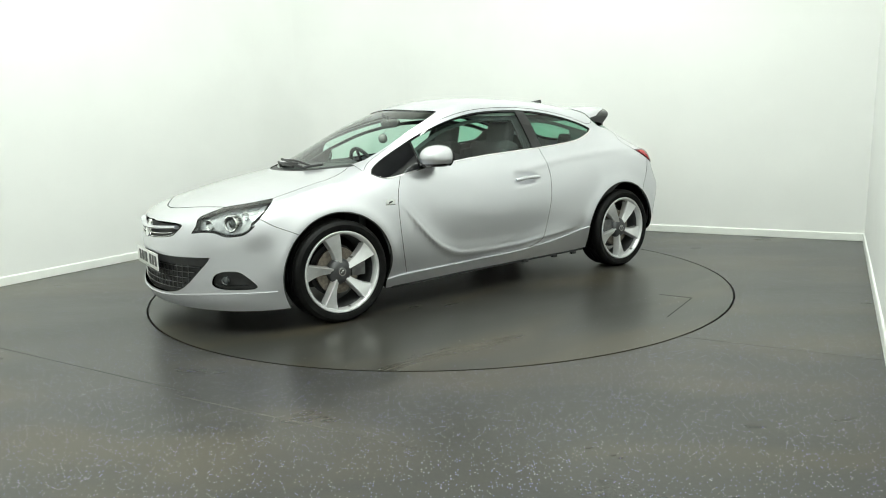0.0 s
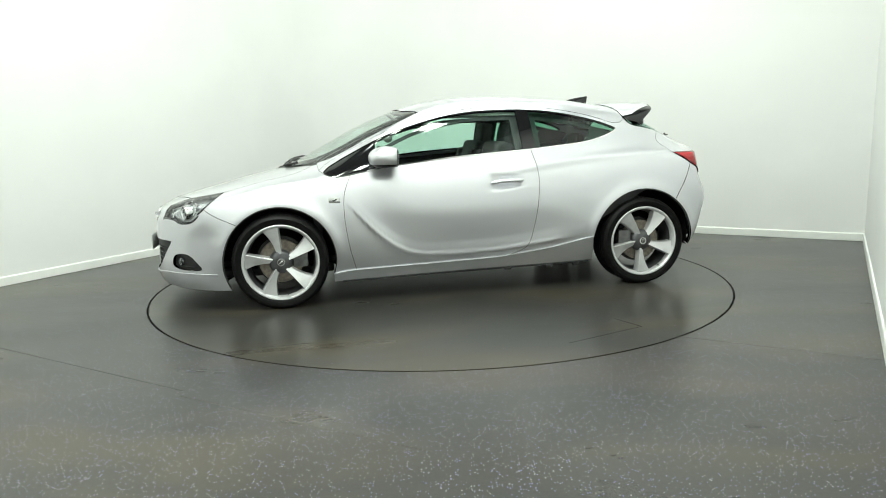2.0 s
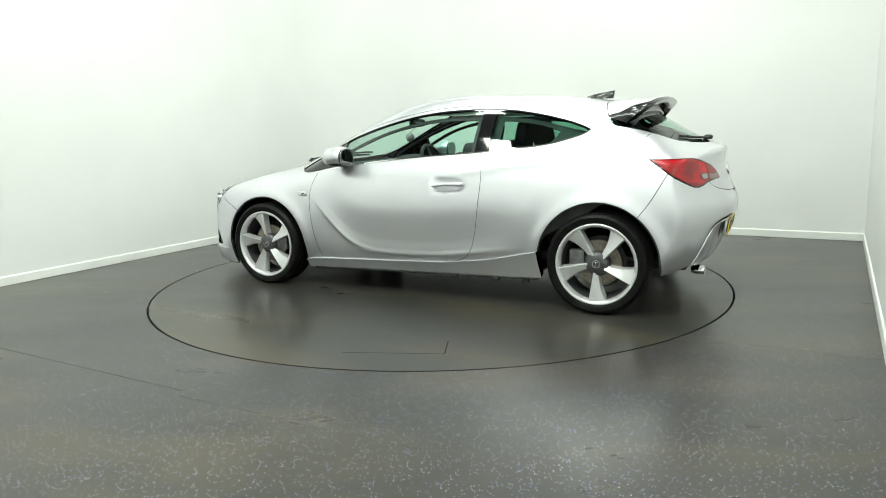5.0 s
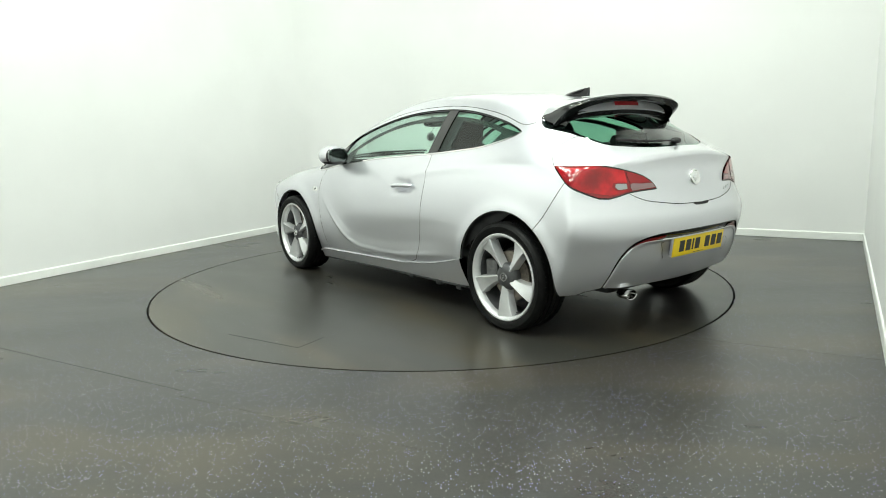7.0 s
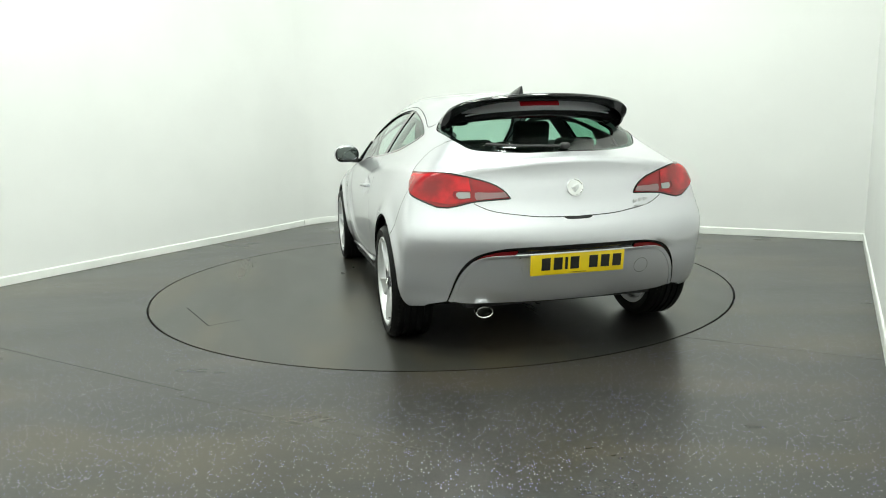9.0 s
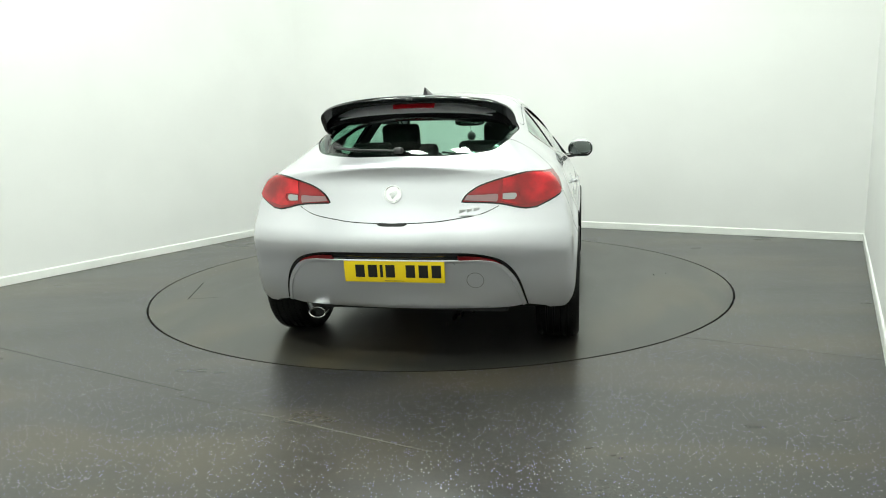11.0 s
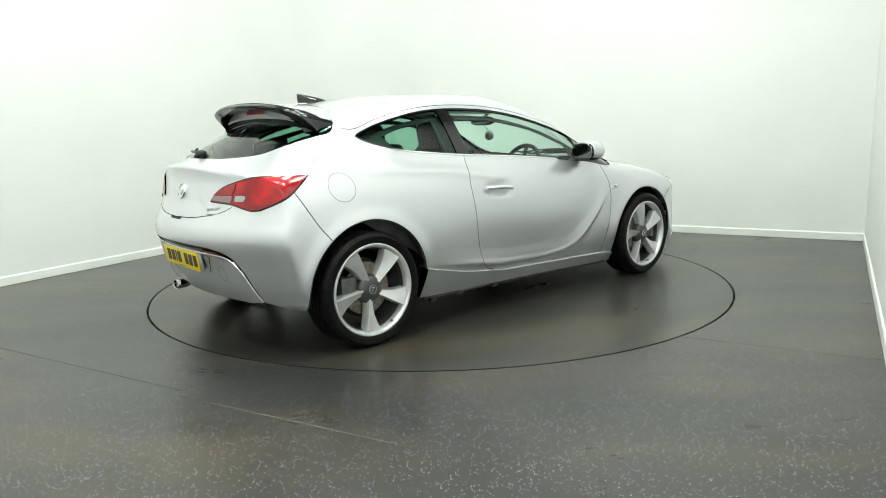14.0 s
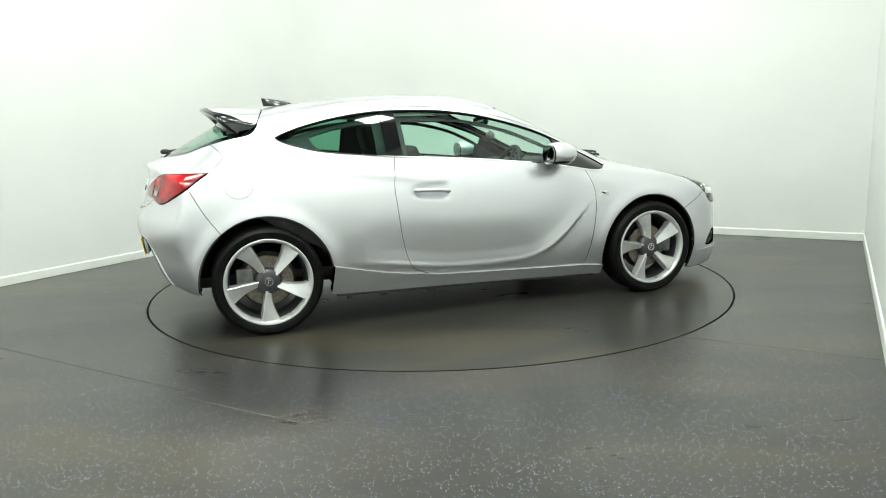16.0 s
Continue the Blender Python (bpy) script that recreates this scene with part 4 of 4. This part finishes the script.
plate("rear_plate", pose(-2.076, 0, .508, 0, 8, 180), YELLOW, "yellow number plate with black characters")
plate("front_plate", pose(2.268, 0, .428, 0, 0, 0), WHITE_PLATE, "white number plate with black characters")
part("plate_holder", box((.02, .50, .104), pose(-2.058, 0, .508, 0, -8, 0), .008), PAINT, car)

# ---- emblems ----
def emblem(name, chart, a, b, r, axis_turn, parent=car):
    p = from_chart(chart, [(a, b)])
    n = Vector(normal_at(p)[0])
    q = Vector((0, 1, 0)).rotation_difference(n).to_matrix().to_4x4()
    m = Matrix.Translation(Vector(p[0]) + n * .003) @ q
    ob = part(name, lathe([(0, .003), (r * .8, .003), (r * .86, .006), (r * .95, .006), (r, .002), (r, -.004)], 40, m=m), CHROME, parent, "round chrome emblem")
    part("emblem_relief", box((r * .9, .006, r * .28), m @ pose(0, .004, r * .1, 0, 38, 0), .002, box((r * .3, .006, r * .8), m @ pose(-r * .15, .004, -r * .1, 0, -25, 0), .002)), ALLOY, ob)


emblem("rear_emblem", "B", 0, .893, .047, 0)
emblem("front_emblem", "E", 0, .622, .058, 0)
for k, w in enumerate((.030, .024, .030)):
    p = from_chart("B", [(-.345 - k * .034, .806 + k * .004)])[0]
    part("model_badge", box((.005, w, .020), pose(p[0] - .001, p[1], p[2], 0, -8, 22), .002), ALLOY, car)
p = from_chart("B", [(-.378, .785)])[0]
part("model_badge_line", box((.004, .095, .006), pose(p[0] - .001, p[1], p[2], 0, -8, 22), .001), ALLOY, car)
for s in LR:
    p = from_chart("S", [(.955, .738)])[0]
    ob = part("side_badge", box((.078, .004, .040), pose(p[0] + .006, s * (p[1] + .001), p[2]), .002), CHROME, car)
    part("badge_inlay", box((.030, .003, .010), pose(p[0] + .004, s * (p[1] + .003), p[2] + .002, 0, 20, 0), .001), ALLOY_DARK, ob)
    part("badge_line", box((.050, .003, .010), pose(p[0] + .002, s * (p[1] + .001), p[2] - .03), .001), CHROME, ob)

# ---- door handles, mirrors, aerial, wipers, spoiler ----
for s in LR:
    pts = from_chart("S", flow([(-.172, .812), (-.23, .822), (-.30, .825), (-.36, .826), (-.402, .826)], gap=.03))
    path = [Vector((q[0], s * (.868 + (.006 if 0 < i < len(pts) - 1 else -.010)), q[2])) for i, q in enumerate(pts)]
    rad = [.010] + [.014] * (len(path) - 2) + [.011]
    h = part("door_handle", tube(path, rad, 12, None, .95), PAINT, car, "body-coloured pull handle")
    part("handle_mount", box((.024, .03, .022), pose(-.185, s * .853, .813), .005), PAINT, h)
    part("lock_cover", box((.03, .03, .022), pose(-.392, s * .853, .826), .005), PAINT, h)


def shell_blob(cx, cy, cz, rx, ry, rz, power, zlo, zhi, n=28, mm=14, back=None):
    """Part of a rounded box between two heights."""
    bm = bmesh.new()
    rows = []
    for j in range(mm + 1):
        zz = zlo + (zhi - zlo) * j / mm
        k = max(0.0, 1 - abs(zz) ** power) ** (1 / power)
        row = []
        for i in range(n):
            a = 2 * math.pi * i / n
            ca, sa = math.cos(a), math.sin(a)
            x = math.copysign(abs(ca) ** (2 / power), ca) * k
            y = math.copysign(abs(sa) ** (2 / power), sa) * k
            x = max(x, back) if back is not None else x
            row.append(bm.verts.new((cx + rx * x, cy + ry * y, cz + rz * zz)))
        rows.append(row)
    for a, b in zip(rows, rows[1:]):
        for i in range(n):
            bm.faces.new((a[i], a[(i + 1) % n], b[(i + 1) % n], b[i]))
    bm.faces.new(rows[0]), bm.faces.new(rows[-1])
    return bm


for s in LR:
    root = part("door_mirror", shell_blob(MIR[0], s * MIR[1], MIR[2], .128, .104, .080, 2.1, -.58, .999, back=-.58), PAINT, car, "silver door mirror with a black base")
    part("mirror_base", shell_blob(MIR[0], s * MIR[1], MIR[2] - .002, .122, .100, .080, 2.1, -.80, -.56, back=-.60), BLACK_GLOSS, root)
    part("mirror_arm", tube([(MIR[0] + .02, s * (MIR[1] - .05), MIR[2] - .055), (MIR[0] + .04, s * (MIR[1] - .13), MIR[2] - .062), (MIR[0] + .05, s * .775, MIR[2] - .075)], [.03, .028, .034], 12, None, .7), BLACK_GLOSS, root)
    part("mirror_bezel", shell_blob(MIR[0] - .068, s * MIR[1], MIR[2] - .004, .008, .098, .070, 2.3, -.86, .97), BLACK_GLOSS, root)
    gl = shell_blob(MIR[0] - .0755, s * MIR[1], MIR[2] + .002, .004, .084, .057, 2.4, -.84, .95)
    part("mirror_glass", gl, MIRROR, root)
    # black panel in the fore corner of the side window with its upright bar
    pp = from_chart("S", [(.655, .955), (.652, 1.12)])
    part("window_post", tube([Vector((q[0], s * (q[1] + .002), q[2])) for q in pp], .007, 8, None, 1.0), BLACK_GLOSS, car)

bm = bmesh.new()
fin = []
base_z = float(from_chart("T", [(-1.14, 0)])[0][2]) - .012
for i in range(13):
    k = i / 12
    x = -1.015 - .225 * k
    hgt = .004 + .052 * k ** .5
    w = .030 * math.sin(math.pi * min(1, .12 + .80 * k)) + .004
    fin.append([bm.verts.new((x - (.012 * zz), sgn * w * (1 - zz ** 1.5) + sgn * .003, base_z + .010 + hgt * zz)) for sgn, zz in ((-1, 0), (-1, .35), (-1, .7), (-1, 1), (1, 1), (1, .7), (1, .35), (1, 0))])
for a, b in zip(fin, fin[1:]):
    for j in range(8):
        bm.faces.new((a[j], a[(j + 1) % 8], b[(j + 1) % 8], b[j]))
bm.faces.new(fin[0]), bm.faces.new(fin[-1])
part("roof_aerial", bm, SATIN, car, "black shark-fin aerial", angle=50)

# rear wiper
def on_glass(pts, lift):
    p = from_chart("T", flow(pts, gap=.04))
    return [Vector(q) + Vector(n) * lift for q, n in zip(p, normal_at(p))]


wiper = part("rear_wiper", shell_blob(-1.905, .0, 1.104, .030, .026, .018, 2.4, -.9, .98), BLACK, car, "black rear wiper")
part("wiper_arm", tube(on_glass([(-1.90, .02), (-1.885, .12), (-1.86, .22), (-1.83, .30)], .016), .011, 8, None, .5), BLACK, wiper)
part("wiper_blade", tube(on_glass([(-1.875, .10), (-1.85, .22), (-1.80, .33), (-1.765, .39)], .008), .007, 6, None, 1.2), BLACK, wiper)
for s, pts in ((1, [(1.255, .30), (1.23, .05), (1.21, -.20), (1.19, -.30)]), (-1, [(1.13, -.45), (1.20, -.25), (1.25, -.02), (1.26, .12)])):
    w = part("front_wiper", tube(on_glass(pts, .022), .009, 8, None, .8), BLACK, car, "black windscreen wiper")
    part("wiper_blade", tube(on_glass([(x + .035, y) for x, y in pts], .012), .007, 6, None, 1.4), BLACK, w)
w = part("wiper_pivot", tube(on_glass([(1.295, .30), (1.25, .34), (1.20, .40)], .02), .014, 8, None, .6), BLACK, car)


def spoiler_row(a):
    """Section of the roof spoiler at an angle across the car: root, crest, trailing edge, lower lip and lower root."""
    sa, ca = math.sin(a), max(0.0, math.cos(a))
    root = from_chart("T", [(-1.375 + .105 * ca ** .7, .545 * sa)])[0] + np.array([0, 0, .004])
    edge = np.array([-1.440 - .215 * ca ** .55, .556 * sa, 1.224 + .161 * ca ** .48])
    crest = root * .35 + edge * .65 + np.array([0, 0, .004 * ca])
    tip = edge + np.array([-.010, .006 * sa, -.012])
    lip = edge + np.array([.022, -.012 * sa, -.036 - .040 * abs(sa) ** 6 * ca ** .3])
    shelf = np.array([-1.530 + .06 * (1 - ca), .528 * sa, 1.214 + .140 * ca ** .48])
    low = np.array([-1.552 + .06 * (1 - ca), .520 * sa, 1.205 + .096 * ca ** .55])
    lower = low + np.array([-.018, 0, -.030 * ca ** .4 - .004])
    hide = lower + np.array([.06, 0, -.012])
    return [root, crest, edge, tip, lip, shelf, low, lower, hide]


angles = [radians(-90 + 180 * i / 60) for i in range(61)]
rows = [spoiler_row(a) for a in angles]
bm = bmesh.new()
vv = [[bm.verts.new(p) for p in r] for r in rows]
for a, b in zip(vv, vv[1:]):
    for j in range(9):
        bm.faces.new((a[j], a[(j + 1) % 9], b[(j + 1) % 9], b[j]))
spoiler = part("roof_spoiler", bm, SATIN, car, "gloss black roof spoiler", angle=50)
bm = bmesh.new()
sel = [r for a, r in zip(angles, rows) if abs(a) < radians(76)]
grid = []
for i, r in enumerate(sel):
    edge_in = abs(2 * i / (len(sel) - 1) - 1)
    reach = .95 - .60 * max(0, edge_in - .74) / .26
    root, crest, edge = (Vector(q) for q in r[:3])
    line = []
    for k in range(7):
        f = k / 6 * reach
        p = root.lerp(crest, f / .65) if f < .65 else crest.lerp(edge, (f - .65) / .35)
        line.append(bm.verts.new(p + Vector((0, 0, .0035 if k else .001))))
    grid.append(line)
for a, b in zip(grid, grid[1:]):
    for k in range(6):
        bm.faces.new((a[k], a[k + 1], b[k + 1], b[k]))
part("spoiler_top", bm, PAINT, spoiler, "silver upper skin of the spoiler")
bm = bmesh.new()
grid = []
for a, r in zip(angles, rows):
    if abs(a) < radians(61):
        lip, low = Vector(r[5]), Vector(r[6])
        thin = max(0.0, abs(a) - radians(40)) / radians(21)
        grid.append([bm.verts.new(lip.lerp(low, .5 + (f - .5) * (1 - .9 * thin ** 1.5)) + Vector((-.004, 0, -.001))) for f in (.04, .5, .94)])
for a, b in zip(grid, grid[1:]):
    for k in range(2):
        bm.faces.new((a[k], a[k + 1], b[k + 1], b[k]))
part("spoiler_underside", bm, PAINT, spoiler, "silver underside panel")
part("spoiler_bead", tube([Vector(r[6]) + Vector((-.003, 0, 0)) for a, r in zip(angles, rows) if abs(a) < radians(60)], .004, 6), PAINT, spoiler)
bm = bmesh.new()
grid = []
for i in range(13):
    v = -.125 + .25 * i / 12
    r = spoiler_row(math.asin(v / .556))
    lip, low = Vector(r[5]), Vector(r[6])
    d = Vector((-.012, 0, -.002))
    grid.append([bm.verts.new(q) for q in (lip.lerp(low, .04) + d * .3, lip.lerp(low, .08) + d, lip.lerp(low, .52) + d, lip.lerp(low, .58) + d * .3)])
for a, b in zip(grid, grid[1:]):
    for k in range(3):
        bm.faces.new((a[k], a[k + 1], b[k + 1], b[k]))
part("brake_light", bm, RED_MID, spoiler, "red high-level brake light")

# exhaust, fuel flap, tow cover
m = pose(-1.925, .47, .254, 0, 0, 90) @ Matrix.Scale(.95, 4)
ex = part("exhaust_tip", lathe([(.030, -.05), (.040, -.03), (.042, .03), (.040, .036), (.036, .034), (.034, -.02), (.030, -.03)], 36, m=m @ Matrix.Diagonal((1.22, 1, .74, 1))), CHROME, car, "oval chrome exhaust tailpipe")
part("exhaust_bore", lathe([(.0, -.04), (.035, -.03)], 24, m=m @ Matrix.Diagonal((1.22, 1, .74, 1))), GAP, ex)
part("silencer", box((.20, .50, .11), pose(-1.72, .22, .31), .045), BLACK, car)
a = np.linspace(0, 2 * np.pi, 40, endpoint=False)
flap = from_chart("S", np.stack([-1.478 + .083 * np.cos(a), .909 + .077 * np.sin(a)], 1)) * [1, -1, 1]
strip("fuel_flap", flap, SHADE_LINE, car, .0016, .0012, closed=True)
tow = from_chart("B", np.stack([-.40 + .042 * np.cos(a), .455 + .040 * np.sin(a)], 1))
strip("tow_cover", tow, SHADE_LINE, car, .0014, -.0005, closed=True)
grab = both_sides(outline([("B", [(0, .752), (.075, .754), (.062, .740), (0, .738)])]))
panel("gate_grip", grab, "R", GAP, car, offset=.002, gap=0, rim=.004, cell=.02)
for s in LR:
    pts = from_chart("S", flow([(.93, .150), (.3, .162), (-.5, .178), (-.93, .190)], gap=.05)) * [1, s, 1]
    part("sill_edge", tube([Vector(q) for q in pts], .010, 8), BLACK, car)
    for u in (-.30, -.62, -.84):
        part("underbody_clip", box((.05, .03, .025), pose(u, s * .80, .168), .006), BLACK, car)

# ---- inside of the car ----
roof_in = both_sides(outline([("T", [(.36, 0), (.33, .3), (.24, .46)]), ("T", [(.24, .46), (.0, .53), (-.5, .54), (-1.0, .52), (-1.22, .46)]), ("T", [(-1.22, .46), (-1.25, 0)])]))
panel("headliner", roof_in, "T", HEADLINER, car, offset=-.035, gap=0, rim=0, cell=.06)
low_in = outline([("S", [(.95, .86), (.545, .93), (.126, .975), (-.28, 1.0), (-.5, 1.012), (-.72, 1.03), (-.953, 1.055), (-1.2, 1.12)]), ("S", [(-1.2, 1.12), (-1.5, 1.02)]), ("S", [(-1.5, 1.02), (-1.45, .75)]),
                  ("S", [(-1.45, .75), (-.95, .45)]), ("S", [(-.95, .45), (.9, .40)]), ("S", [(.9, .40), (.95, .86)])])
panel("door_trim", low_in, "S", TRIM, car, offset=-.05, gap=0, rim=.01, sides=LR, cell=.06)
up_hole_f = outline([("S", [(.60, .955), (.126, .99), (-.28, 1.015), (-.40, 1.02)]), ("S", [(-.40, 1.02), (-.40, 1.29)]), ("S", [(-.40, 1.29), (-.075, 1.285), (.13, 1.255), (.343, 1.20), (.60, 1.09)])])
up_hole_r = outline([("S", [(-.60, 1.05), (-.60, 1.285)]), ("S", [(-.60, 1.285), (-.85, 1.25), (-1.03, 1.20)]), ("S", [(-1.03, 1.20), (-.95, 1.115), (-.72, 1.07)])])
up_in = outline([("S", [(.92, .93), (.70, 1.06), (.5, 1.16), (.30, 1.235), (.0, 1.30), (-.4, 1.325), (-.8, 1.285), (-1.1, 1.215), (-1.3, 1.17)]), ("S", [(-1.3, 1.17), (-1.25, 1.06)]), ("S", [(-1.25, 1.06), (-.953, 1.04), (-.5, 1.0), (.126, .965), (.544, .925), (.92, .90)])])
panel("pillar_trim", up_in, "S", TRIM, car, offset=-.045, gap=0, rim=.01, sides=LR, cell=.05, holes=(up_hole_f, up_hole_r))
part("cabin_floor", box((2.5, 1.40, .06), pose(-.35, 0, .33), .02), TRIM, car)
part("parcel_shelf", box((.62, 1.22, .03), pose(-1.52, 0, .985, 0, 3, 0), .01), TRIM, car)
part("boot_wall", box((.05, 1.30, .60), pose(-1.85, 0, .66), .02), TRIM, car)
dash = part("dashboard", box((.42, 1.36, .26), pose(.90, 0, .82, 0, 4, 0), .06, None, 4), TRIM, car)
part("instrument_hood", shell_blob(.66, -.37, .93, .12, .19, .06, 2.4, -.6, .98), TRIM, dash)
part("centre_console", box((.9, .24, .22), pose(.15, 0, .50), .05, None, 3), TRIM, dash)
part("bulkhead", box((.06, 1.40, .55), pose(1.08, 0, .62), .02), TRIM, car)


def seat(name, u, v, width, high, lean, rest_z):
    root = part(name, box((.50, width, .16), pose(u + .22, v, .50, 0, -6, 0), .055, None, 4), CLOTH, car, "dark cloth car seat")
    part("backrest", box((.13, width, high), pose(u - .06 - math.sin(radians(lean)) * high / 2, v, .55 + high / 2, 0, -lean, 0), .05, None, 4), CLOTH, root)
    for s in LR:
        part("bolster", box((.16, .09, high * .8), pose(u - .03 - math.sin(radians(lean)) * high / 2, v + s * (width / 2 - .03), .53 + high / 2, 0, -lean, 0), .04, None, 3), CLOTH, root)
    return root


for v in (.37, -.37):
    st = seat("front_seat", -.12, v, .50, .56, 20, 1.12)
    hr = part("headrest", box((.10, .27, .19), pose(-.43, v, 1.155, 0, -12, 0), .045, None, 4), CLOTH, st)
    for o in (-.06, .06):
        part("headrest_post", tube([(-.395, v + o, 1.00), (-.42, v + o, 1.10)], .007, 8), CHROME, hr)
for v in (.33, -.33):
    st = seat("rear_seat", -.98, v, .56, .46, 24, 1.0)
    hr = part("headrest", box((.08, .25, .15), pose(-1.28, v, 1.06, 0, -14, 0), .035, None, 3), CLOTH, st)
    for o in (-.05, .05):
        part("headrest_post", tube([(-1.25, v + o, .94), (-1.27, v + o, 1.0)], .006, 6), CHROME, hr)
mw = Matrix.Translation((.44, -.37, .90)) @ Matrix.Rotation(radians(-66), 4, "Y") @ Matrix.Rotation(radians(90), 4, "X")
ring = [(.18 + .016 * math.cos(t), .016 * math.sin(t)) for t in [2 * math.pi * i / 10 for i in range(10)]]
sw = part("steering_wheel", lathe(ring, 48, m=mw, closed=True), BLACK, car, "black three-spoke steering wheel")
part("wheel_boss", lathe([(0, .02), (.055, .015), (.065, -.01), (.05, -.04)], 24, m=mw), BLACK, sw)
for d in (0, 180, 270):
    part("wheel_spoke", box((.14, .014, .032), mw @ Matrix.Rotation(radians(d), 4, "Y") @ Matrix.Translation((.11, 0, 0)), .005), BLACK, sw)
part("column", tube([(.46, -.37, .89), (.72, -.37, .80)], .04, 10), BLACK, sw)
rv = part("rear_view_mirror", shell_blob(RVM[0], RVM[1], RVM[2], .022, .125, .036, 3.0, -.95, .98), BLACK, car)
part("mirror_face", shell_blob(RVM[0] - .021, RVM[1], RVM[2], .004, .115, .029, 3.2, -.9, .9), MIRROR, rv)
part("mirror_stem", tube([(RVM[0] + .01, RVM[1], RVM[2] + .02), (RVM[0] + .07, RVM[1], RVM[2] + .07)], .012, 8), BLACK, rv)
td = part("air_freshener", shell_blob(TAX[0], TAX[1], TAX[2], .036, .036, .038, 2.0, -.99, .99), PALE_LENS, car, "pale ball hanging from the rear-view mirror")
part("thread", tube([(TAX[0], 0, TAX[2] + .035), (RVM[0] + .01, 0, RVM[2] - .03)], .002, 5), BLACK, td)


# ---- the long front overhang ----
for ob in car.children_recursive:
    if ob.type == "MESH" and ob.matrix_basis == Matrix() and ob.parent.matrix_basis == Matrix():
        for v in ob.data.vertices:
            if v.co.x > 1.35:
                start = 1.70 - .28 * float(step(v.co.z, .5, .78))
                v.co.x += .038 * float(step(v.co.x, start, start + .26))


# ---- what moves ----
CAR_SPOT = Vector((-.1059, -.2218, 0))


def turn(t):
    """Degrees of the turntable: an even turn that slows at the end."""
    k = max(0.0, t - 14.75)
    return 215.56 - 12.497 * t + 1.72 * k * k


def motions():
    times = [i * .5 for i in range(33)]
    walk(turntable, [(t, pose(0, 0, 0, 0, 0, turn(t))) for t in times])
    rows = []
    for t in times:
        m = pose(0, 0, 0, 0, 0, turn(t))
        rows.append((t, m @ Matrix.Translation(CAR_SPOT)))
    walk(car, rows)


motions()
